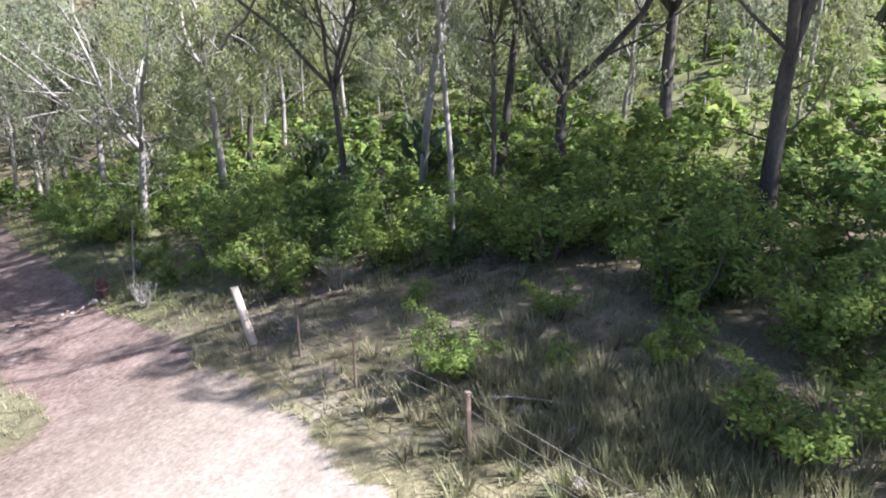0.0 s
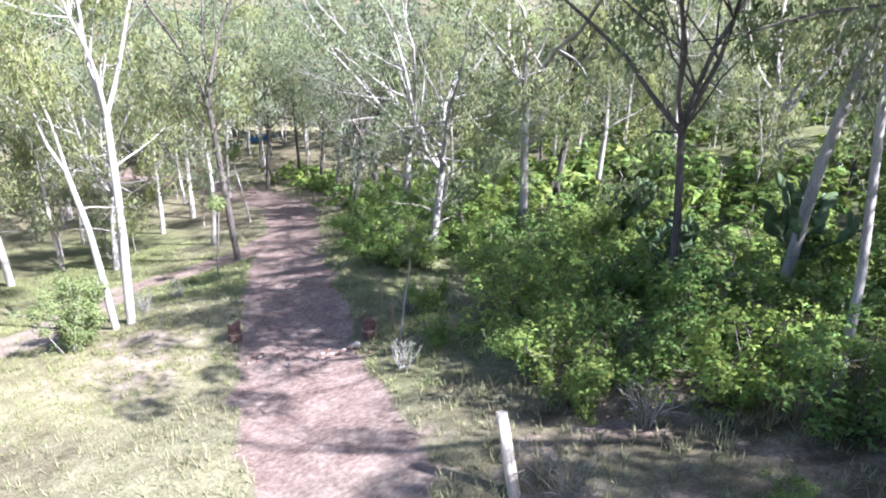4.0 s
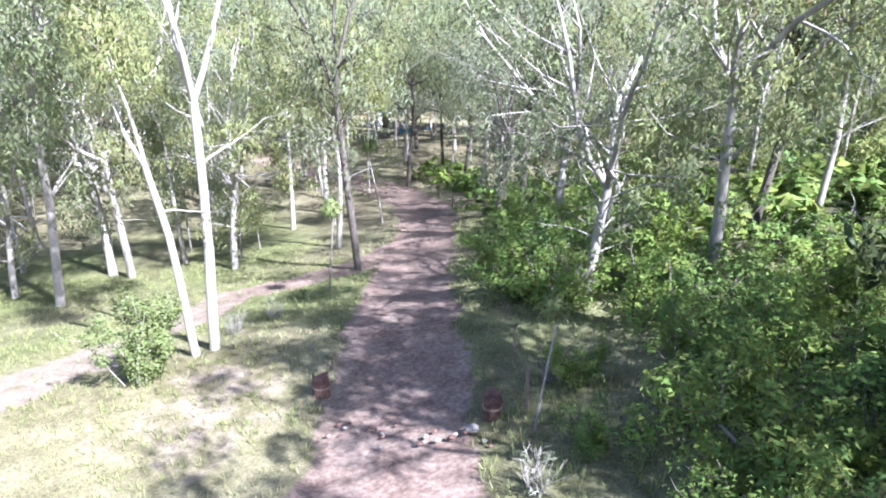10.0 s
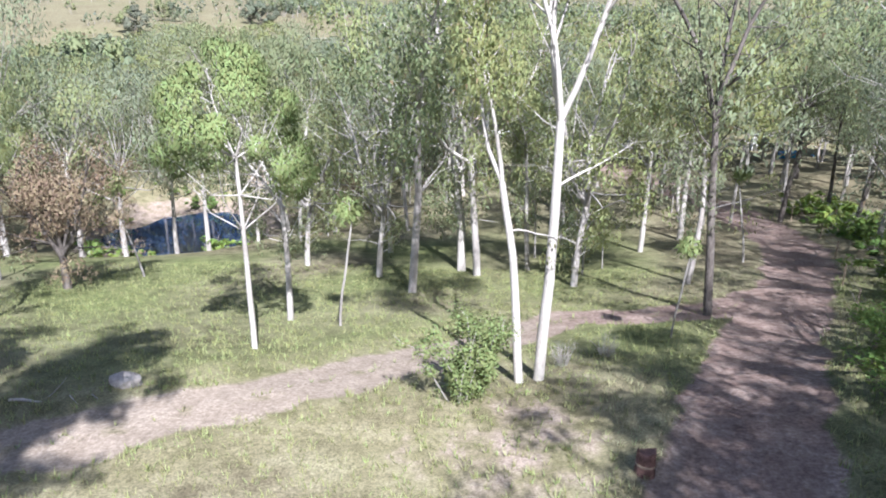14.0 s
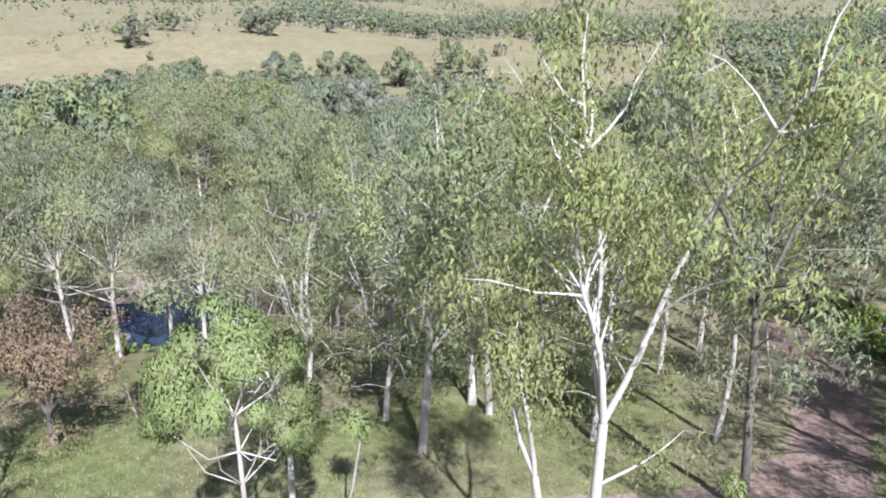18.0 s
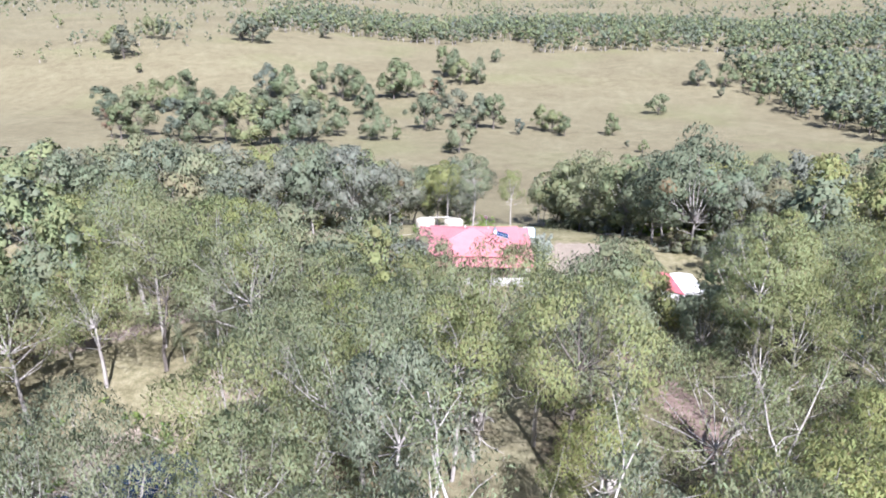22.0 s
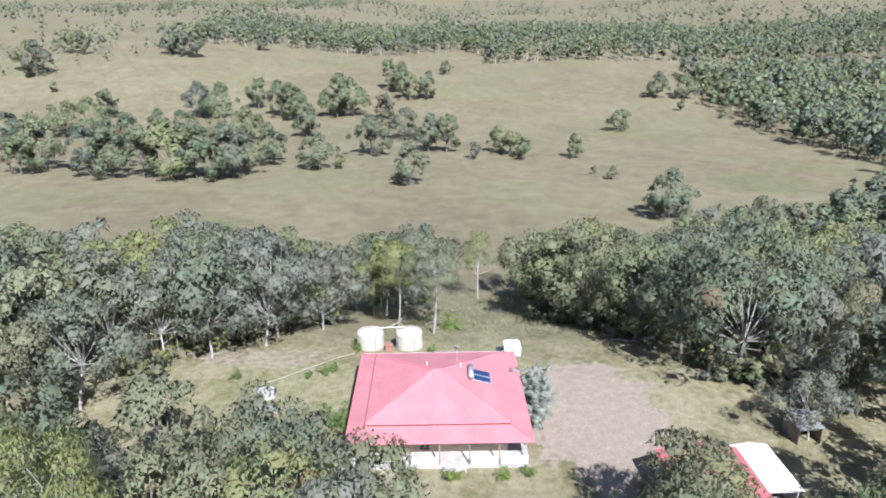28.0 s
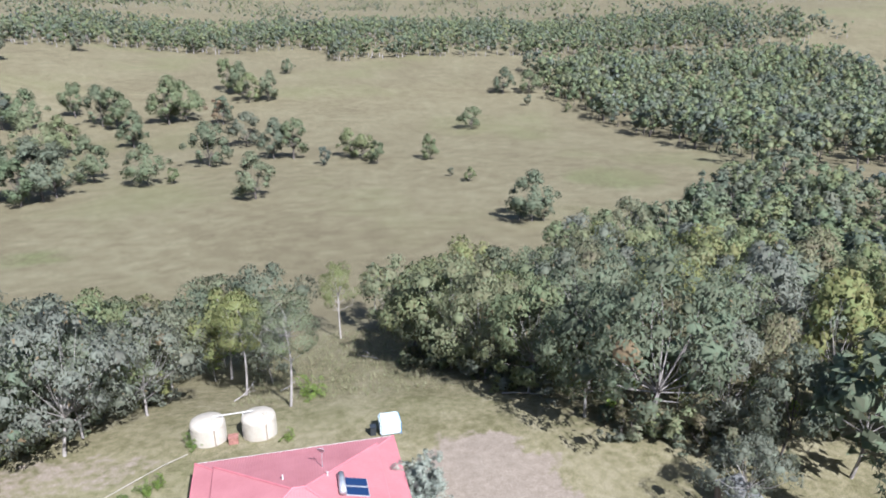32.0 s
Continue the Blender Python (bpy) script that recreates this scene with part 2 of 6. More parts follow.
def zones(x, y):
    """How bare, lush and wooded the ground is at a place."""
    w = wobble(x, y, 2.2) + 0.5 * wobble(x, y, 0.7, 3)
    off = near_line(x, y, ROAD)[0]
    bare = (1 - sm(1.5, 2.3, off + 0.5 * w)) * (1 - 0.28 * (1 - sm(0.15, 0.55, off + 0.35 * w))) if -10 < y < 142 else 0.0
    if y < 60:
        d = near_line(x, y, TRACK)[0]
        bare = max(bare, (0.8 - 0.2 * (1 - sm(0.15, 0.5, d + 0.2 * w))) * (1 - sm(1.0, 2.0, d + 0.6 * w)))
        bare = max(bare, 0.52 * (1 - sm(1.2, 3.6, math.hypot((x - 9.3), (y - 28.6) * 0.7) + 2.0 * w)))     # pale patch by the small bush
        if x > 9:
            bare = max(bare, (0.40 + 0.26 * wobble(x, y, 1.6, 19)) * sm(9.5, 11, x) * (1 - sm(14, 21, y)) * (1 - sm(24, 30, x)))     # leaf litter and bare soil
        bare = max(bare, 0.75 * (1 - sm(2.5, 6.5, math.hypot(x - 5.5, y - 13.0) + 2 * w)))
    if 85 < y < 130 and x < -20:
        bare = max(bare, 0.85 * (1 - sm(1.0, 2.2, near_line(x, y, LEFT_TRACK)[0] + 0.7 * w)))
    if 100 < y < 165:
        bare = max(bare, 0.85 * (1 - sm(0.65, 1.15, math.hypot((x - 13.6) / 8.4, (y - 136) / 13.5) + 0.25 * w)))   # turning place beside the house
        bare = max(bare, 0.5 * (1 - sm(0.7, 1.2, math.hypot((x + 27) / 12.0, (y - 147) / 4.0) + 0.3 * w)))
    if x < -10 and 84 < y < 112:
        bare = max(bare, 0.6 * (1 - sm(0.7, 1.2, math.hypot((x + 22) / 8.0, (y - 98) / 7.0) + 0.3 * w)))   # bank above the pond
    if -48 < x < -8 and 60 < y < 100:
        pond = math.hypot((x + 27) / 13.0, (y - 79) / 14.0) + 0.2 * w
        bare = max(bare, 0.6 * sm(0.3, 0.5, pond) * (1 - sm(0.75, 1.0, pond)))
    lush = 0.85 * sm(22, 26, x) * (1 - sm(46, 54, y)) if x > 22 and y < 54 else 0.0
    lush = max(lush, (0.45 + 0.5 * wobble(x, y, 2.4, 23)) * sm(13, 15, x) * sm(15, 20, y) * (1 - sm(36, 44, y)) * (1 - sm(24, 28, x)))
    lush = max(lush, sm(-0.2, 0.5, wobble(x, y, 9, 7) + 0.25) * sm(26, 34, y) * (1 - sm(60, 80, y)) * (1 - sm(14, 22, x)))
    lush = max(lush, 0.8 * (1 - sm(0.6, 1.1, math.hypot((x - 0.5) / 8.0, (y - 112) / 10.0))))
    lush = max(lush, 0.75 * (1 - sm(0.7, 1.2, math.hypot((x + 19) / 12.0, (y - 136) / 12.0) + 0.3 * w)))
    lush = max(lush, 0.7 * (1 - sm(0.6, 1.2, math.hypot((x - 0) / 17.0, (y - 155) / 4.5) + 0.2 * w)))
    lush = max(lush, 1 - sm(0.6, 1.0, math.hypot((x + 108) / 16.0, (y - 243) / 9.0) + 0.25 * w))
    lush = max(lush, 0.9 * (1 - sm(0.6, 1.0, math.hypot((x + 77) / 10.0, (y - 275) / 9.0) + 0.25 * w)))
    lush = max(lush, 0.8 * (1 - sm(0.7, 1.0, math.hypot((x - 110) / 24.0, (y - 345) / 26.0) + 0.15 * w)))
    lush = max(lush, 0.9 * (1 - sm(0.7, 1.1, math.hypot((x + 150) / 45.0, (y - 420) / 45.0) + 0.25 * w)))
    return bare, lush


def graded(points):
    """Grid lines with a step that changes from stretch to stretch: (start, step) pairs, then the end."""
    out, v = [], points[0][0]
    for (a, step), b in zip(points, [p[0] for p in points[1:]]):
        k = max(1, round((b - a) / step))
        out += [a + (b - a) * i / k for i in range(k)]
    return out + [points[-1][0]]


GX = graded(((-4500, 350), (-1000, 90), (-300, 18), (-80, 3.5), (-45, 1.3), (-24, 0.6), (32, 1.2), (60, 4), (140, 18), (420, 90), (1000, 350), (4500, 1)))
GY = graded(((-700, 60), (-40, 4), (-6, 0.5), (48, 0.8), (75, 1.2), (165, 3.0), (260, 7), (500, 16), (900, 60), (1800, 150), (4900, 1)))


def build_ground():
    verts, bare, lush, dry = [], [], [], []
    for y in GY:
        for x in GX:
            z = ground(x, y)
            b, u = zones(x, y) if -120 < x < 180 and -30 < y < 480 else (0.0, 0.0)
            if -40 < x < 70 and -20 < y < 170:
                z += 0.10 * wobble(x, y, 3.1, 5) + 0.035 * wobble(x, y, 0.8, 9) - 0.10 * b
            if -48 < x < -8 and 60 < y < 102:      # uneven banks of the pond
                z += (0.7 * wobble(x, y, 5.0, 51) + 0.35 * wobble(x, y, 1.9, 53)) * (1 - sm(12, 18, math.hypot(x + 27, y - 79)))
            verts.append((x, y, z))
            bare.append(b)
            lush.append(u)
            dry.append(sm(150, 215, y))
    nx = len(GX)
    faces = [(j * nx + i, j * nx + i + 1, (j + 1) * nx + i + 1, (j + 1) * nx + i) for j in range(len(GY) - 1) for i in range(nx - 1)]
    me = bpy.data.meshes.new("ground")
    me.from_pydata(verts, [], faces)
    for key, vals in (("bare", bare), ("lush", lush), ("dry", dry), ("sand", [(1 - sm(8, 14, v[1])) * (1 - sm(10, 13, v[0])) for v in verts]), ("yard", [max(sm(108, 118, v[1]), 0.6 * sm(-6, -12, v[0]) * sm(56, 62, v[1]), 0.8 * (1 - sm(2.5, 4.5, near_line(v[0], v[1], TRACK)[0])) * (1 - sm(8, 14, v[0])) if 10 < v[1] < 50 and v[0] < 14 else 0.0, (1 - sm(9, 19, v[1])) * (1 - sm(11, 15, v[0])), 0.6 * (1 - sm(3.0, 5.5, math.hypot(v[0] - 9.0, v[1] - 28.2)))) for v in verts])):
        me.attributes.new(key, 'FLOAT', 'POINT').data.foreach_set("value", vals)
    me.polygons.foreach_set("use_smooth", [True] * len(faces))
    m, n, l, b = material("ground", 0.97, 0.1)
    co = n.new("ShaderNodeTexCoord").outputs["Object"]
    big, mid, small, tiny = (noise_tex(n, l, s, d, co) for s, d in ((0.012, 5), (0.16, 6), (1.1, 6), (7.0, 5)))
    sep = n.new("ShaderNodeSeparateXYZ")
    l.new(co, sep.inputs[0])
    straw = ramp(n, l, math_node(n, l, 'ADD', math_node(n, l, 'MULTIPLY', mid, 0.5), math_node(n, l, 'MULTIPLY', small, 0.5)), ((0.36, (0.067, 0.054, 0.037)), (0.48, (0.139, 0.122, 0.079)), (0.62, (0.221, 0.201, 0.135))))
    green = ramp(n, l, small, ((0.3, (0.065, 0.078, 0.031)), (0.55, (0.112, 0.128, 0.051)), (0.75, (0.153, 0.158, 0.071))))
    attrs = []
    for key in ("bare", "lush", "dry", "yard", "sand"):
        a = n.new("ShaderNodeAttribute")
        a.attribute_name = key
        attrs.append(a.outputs["Fac"])
    patch = ramp(n, l, mid, ((0.42, (0, 0, 0)), (0.62, (1, 1, 1))))
    # patches of greener grass, stronger where the ground is lush
    grass = mixc(n, l, math_node(n, l, 'ADD', math_node(n, l, 'MULTIPLY', patch, 0.25), math_node(n, l, 'MULTIPLY', attrs[1], 0.75), True), straw, green)
    grass = mixc(n, l, math_node(n, l, 'MULTIPLY', ramp(n, l, big, ((0.45, (0, 0, 0)), (0.6, (1, 1, 1)))), 0.3), grass, (0.17, 0.145, 0.085))
    brown = ramp(n, l, math_node(n, l, 'ADD', math_node(n, l, 'MULTIPLY', noise_tex(n, l, 0.02, 8, co, None, 0.75), 0.45), math_node(n, l, 'ADD', math_node(n, l, 'MULTIPLY', mid, 0.35), math_node(n, l, 'MULTIPLY', small, 0.2))), ((0.38, (0.118, 0.102, 0.062)), (0.5, (0.146, 0.129, 0.078)), (0.6, (0.170, 0.155, 0.096))))
    grass = mixc(n, l, math_node(n, l, 'SUBTRACT', attrs[2], math_node(n, l, 'MULTIPLY', attrs[1], 0.95), True), grass, brown)
    grass = mixc(n, l, math_node(n, l, 'MULTIPLY', attrs[2], ramp(n, l, noise_tex(n, l, 0.011, 6, co), ((0.52, (0, 0, 0)), (0.7, (0.5, 0.5, 0.5))))), grass, (0.130, 0.138, 0.064))
    mown = ramp(n, l, math_node(n, l, 'ADD', math_node(n, l, 'MULTIPLY', mid, 0.5), math_node(n, l, 'MULTIPLY', small, 0.5)), ((0.38, (0.125, 0.122, 0.058)), (0.5, (0.185, 0.168, 0.096)), (0.62, (0.245, 0.218, 0.142))))
    grass = mixc(n, l, math_node(n, l, 'MULTIPLY', math_node(n, l, 'SUBTRACT', attrs[3], attrs[2], True), 0.7), grass, mown)
    grit = math_node(n, l, 'ADD', math_node(n, l, 'MULTIPLY', small, 0.5), math_node(n, l, 'MULTIPLY', tiny, 0.5))
    dirt = mixc(n, l, attrs[3], ramp(n, l, grit, ((0.34, (0.098, 0.065, 0.055)), (0.5, (0.183, 0.134, 0.115)), (0.66, (0.281, 0.225, 0.192)))), ramp(n, l, grit, ((0.3, (0.160, 0.131, 0.100)), (0.5, (0.222, 0.187, 0.148)), (0.7, (0.289, 0.248, 0.199)))))
    dirt = mixc(n, l, math_node(n, l, 'MULTIPLY', attrs[4], 0.85), dirt, ramp(n, l, grit, ((0.3, (0.234, 0.199, 0.160)), (0.7, (0.390, 0.343, 0.289)))))
    edge = math_node(n, l, 'ADD', attrs[0], math_node(n, l, 'MULTIPLY', math_node(n, l, 'SUBTRACT', small, 0.5), 0.9))
    col = mixc(n, l, ramp(n, l, edge, ((0.38, (0, 0, 0)), (0.62, (1, 1, 1)))), grass, dirt)
    calm = math_node(n, l, 'SUBTRACT', 1.0, math_node(n, l, 'MULTIPLY', attrs[0], 0.72))
    col = mixc(n, l, math_node(n, l, 'MULTIPLY', calm, 0.5), col, ramp(n, l, tiny, ((0.3, (0.30, 0.30, 0.30)), (0.7, (0.70, 0.70, 0.70)))), 'OVERLAY')
    col = mixc(n, l, math_node(n, l, 'MULTIPLY', calm, 0.6), col, ramp(n, l, noise_tex(n, l, 16.0, 3, co, None, 0.7), ((0.36, (0.20, 0.20, 0.20)), (0.64, (0.80, 0.80, 0.80)))), 'OVERLAY')
    l.new(col, b.inputs["Base Color"])
    bump(n, l, b, math_node(n, l, 'ADD', tiny, math_node(n, l, 'MULTIPLY', small, 0.6)), 0.32, 0.06)
    me.materials.append(m)
    return tagged(new("ground", me), "dry grassy slope with bare reddish dirt tracks", "ground", kind="structure")


build_ground()


# --- helpers for meshes ---
def mesh_of(name, verts, faces, mats, smooth=False, index=None):
    me = bpy.data.meshes.new(name)
    me.from_pydata(verts, [], faces)
    for mt in mats if isinstance(mats, (list, tuple)) else [mats]:
        me.materials.append(mt)
    if smooth:
        me.polygons.foreach_set("use_smooth", [True] * len(me.polygons))
    if index is not None:
        me.polygons.foreach_set("material_index", index)
    return me


def part(name, bm, mat, parent, label="", smooth=False):
    me = bpy.data.meshes.new(name)
    bm.to_mesh(me)
    bm.free()
    me.materials.append(mat)
    if smooth:
        me.polygons.foreach_set("use_smooth", [True] * len(me.polygons))
    ob = new(name, me)
    ob.parent = parent
    if label:
        tagged(ob, label)
    return ob


def box(size, at=(0, 0, 0), turn=0.0, bevel=0.0, tilt=0.0, bm=None):
    bm = bm or bmesh.new()
    made = bmesh.ops.create_cube(bm, size=1.0, matrix=pose(*at, tilt, 0, turn) @ Matrix.Diagonal((*size, 1)))
    if bevel:
        es = {e for v in made["verts"] for e in v.link_edges}
        bmesh.ops.bevel(bm, geom=list(es), offset=bevel, segments=2, affect='EDGES')
    return bm


def rod(a, b, r0, r1=None, sides=8, bm=None):
    bm = bm or bmesh.new()
    a, b = Vector(a), Vector(b)
    m = Matrix.Translation((a + b) / 2) @ (b - a).to_track_quat('Z', 'Y').to_matrix().to_4x4()
    bmesh.ops.create_cone(bm, cap_ends=True, segments=sides, radius1=r0, radius2=r0 if r1 is None else r1, depth=(b - a).length, matrix=m)
    return bm


def sheet(corners, thick=0.05, bm=None):
    """A flat slab of that thickness under the given corners."""
    bm = bm or bmesh.new()
    top = [bm.verts.new(c) for c in corners]
    low = [bm.verts.new((c[0], c[1], c[2] - thick)) for c in corners]
    bm.faces.new(top)
    bm.faces.new(list(reversed(low)))
    for i in range(len(corners)):
        j = (i + 1) % len(corners)
        bm.faces.new((top[j], top[i], low[i], low[j]))
    bmesh.ops.recalc_face_normals(bm, faces=bm.faces[:])
    return bm


def base_at(name, x, y, turn=0.0, dz=0.0):
    ob = new(name)
    ob.matrix_world = pose(x, y, ground(x, y) + dz, 0, 0, turn)
    return ob


# --- trees ---
class Growth:
    """Collects the tubes of a trunk with its limbs, and the places where leaves hang."""

    def __init__(self, seed):
        self.r, self.v, self.f, self.tips = random.Random(seed), [], [], []

    def tube(self, pts, radii, sides):
        start = len(self.v)
        for i, (p, r) in enumerate(zip(pts, radii)):
            d = (pts[min(i + 1, len(pts) - 1)] - pts[max(i - 1, 0)]).normalized()
            a = d.orthogonal().normalized() if i == 0 else (a - d * a.dot(d)).normalized()
            b = d.cross(a)
            for k in range(sides):
                w = 2 * math.pi * k / sides
                self.v.append(p + (a * math.cos(w) + b * math.sin(w)) * r)
        for i in range(len(pts) - 1):
            for k in range(sides):
                o, q = start + i * sides, (k + 1) % sides
                self.f.append((o + k, o + q, o + sides + q, o + sides + k))

    def limb(self, start, way, length, r0, r1, sides, segs, bend, rise=0.0):
        """A crooked limb; returns its points."""
        pts, d, p = [start.copy()], way.normalized(), start.copy()
        for _ in range(segs):
            d = (d + Vector((self.r.gauss(0, bend), self.r.gauss(0, bend), self.r.gauss(0, bend) + rise))).normalized()
            p = p + d * (length / segs)
            pts.append(p.copy())
        self.tube(pts, [r0 + (r1 - r0) * i / segs for i in range(segs + 1)], sides)
        return pts, d

    def side(self, d, angle):
        a = d.orthogonal().normalized()
        a.rotate(Matrix.Rotation(self.r.uniform(0, 2 * math.pi), 3, d))
        return (d * math.cos(angle) + a * math.sin(angle)).normalized()


def grow_tree(seed, tall=14.0, thick=0.22, fork=0.45, leaders=3, spread=0.42, lean=0.06, side_limbs=6, twigs=3, detail=1, bare=False, low=0):
    """A gum tree: a trunk that forks into leaders, side limbs and twigs, with some leafy limbs lower on the trunk."""
    g = Growth(seed)
    r = g.r
    sides = (9, 6, 4) if detail == 2 else ((6, 4, 3) if detail == 1 else (5, 3, 3))
    lean_to = Vector((r.gauss(0, lean), r.gauss(0, lean), 1))
    trunk, d = g.limb(Vector((0, 0, -0.4)), lean_to, tall * fork + 0.4, thick * 1.18, thick * 0.78, sides[0], 7 if detail else 3, 0.035, 0.02)
    tips = []
    for k in range(leaders):
        way = g.side(d, spread * r.uniform(0.35, 1.25)) if leaders > 1 else d
        length = tall * (1 - fork) * r.uniform(0.72, 1.05)
        pts, _ = g.limb(trunk[-1], way, length, thick * (0.66 if leaders > 1 else 0.78), thick * 0.10, sides[1], (4, 6, 8)[detail], 0.13, 0.07)
        for _ in range(side_limbs):
            u = r.uniform(0.08, 0.97)
            i = min(len(pts) - 2, int(u * (len(pts) - 1)))
            sway = (pts[i + 1] - pts[i]).normalized()
            ln = length * (1.05 - 0.62 * u) * r.uniform(0.34, 0.66)
            sp, sd = g.limb(pts[i], g.side(sway, r.uniform(0.55, 1.15)), ln, thick * (0.34 - 0.2 * u), thick * 0.05, sides[2], 4 if detail else 2, 0.2, 0.05)
            tips += sp[2:] if detail else sp[1:]
            for _ in range(twigs):
                j = r.randint(1, len(sp) - 1)
                tp, _ = g.limb(sp[j], g.side(sd, r.uniform(0.4, 1.1)), ln * r.uniform(0.3, 0.6), thick * 0.05, thick * 0.015, 3, 2 if detail else 1, 0.22, 0.0)
                tips += tp[1:]
        tips += pts[-2:]
    for _ in range(low):
        i = r.randint(len(trunk) // 2, len(trunk) - 1)
        sp, sd = g.limb(trunk[i], g.side(d, r.uniform(0.6, 1.15)), tall * r.uniform(0.12, 0.24), thick * 0.24, thick * 0.04, sides[2], 4 if detail else 2, 0.2, 0.04)
        tips += sp[1:]
        if detail:
            tp, _ = g.limb(sp[-2], g.side(sd, r.uniform(0.5, 1.0)), tall * 0.07, thick * 0.05, thick * 0.015, 3, 2, 0.22, -0.1)
            tips += tp[1:]
    if detail == 2 and not bare:      # a few low dead limbs
        for _ in range(3):
            i = r.randint(3, len(trunk) - 1)
            g.limb(trunk[i], g.side(d, r.uniform(0.9, 1.4)), tall * r.uniform(0.07, 0.16), thick * 0.2, thick * 0.03, 4, 4, 0.25, 0.0)
    g.tips = tips
    return g


def hang_leaves(r, tips, count, size, loose=0.55, droop=0.9, wide=0.34, clump=70, hang=0.0):
    """Leaf sprays in clumps round the twig ends: narrow drooping blades, faces turned out of clump and crown."""
    v, f, nm, rough = [], [], [], 0.3 if size < 0.25 else 0.08
    mid = sum(tips, Vector()) / len(tips)
    reach = max(0.5, sum((p - mid).length for p in tips) / len(tips)) * 1.3
    hubs = [(r.choice(tips) - Vector((0, 0, hang * r.uniform(0, 1.4))), r.uniform(0.55, 1.35)) for _ in range(max(14, count // clump))]
    for i in range(count):
        hub, big = hubs[i % len(hubs)]
        off = Vector((r.gauss(0, 1), r.gauss(0, 1), r.gauss(0.25, 1)))
        off *= r.uniform(0.7, 1.15) / off.length
        off.z *= 0.8 + 0.7 * hang
        p = hub + off * (1.35 * loose * big)
        way = Vector((r.gauss(0, 0.6), r.gauss(0, 0.6), -droop * r.uniform(0.2, 1.3))).normalized()
        out = (p - mid) * (0.5 / reach) + off * 0.9 + Vector((r.gauss(0, rough), r.gauss(0, rough), 0.3 + r.gauss(0, rough)))
        out.normalize()
        across = out.cross(way + Vector((r.gauss(0, 0.3), r.gauss(0, 0.3), r.gauss(0, 0.3))))
        across.normalize()
        ln = size * r.uniform(0.6, 1.35)
        k = len(v)
        v += [p + across * ln * wide * 0.5, p - across * ln * wide * 0.5, p + way * ln]
        nm += [out] * 3
        f.append((k, k + 1, k + 2))
    return v, f, nm


FACING = {}


def leaf_mesh(name, v, f, nm, mat):
    me = mesh_of(name, v, f, mat, True)
    me.normals_split_custom_set_from_vertices([tuple(q) for q in nm])
    FACING[me.name] = np.array([tuple(q) for q in nm])
    return me


def add_tint(me, value):
    me.attributes.new("tint", 'FLOAT', 'POINT').data.foreach_set("value", [value] * len(me.vertices))
    return me


def tree_meshes(name, seed, leaf, bark, count, size, loose=0.55, droop=0.9, wide=0.34, hang=0.0, clump=70, **shape):
    g = grow_tree(seed, **shape)
    trunk = mesh_of("trunk", g.v, g.f, bark, True)
    if not count:
        return trunk, None
    return trunk, add_tint(leaf_mesh("crown", *hang_leaves(g.r, g.tips, count, size, loose, droop, wide, clump, hang), leaf), 0.0)


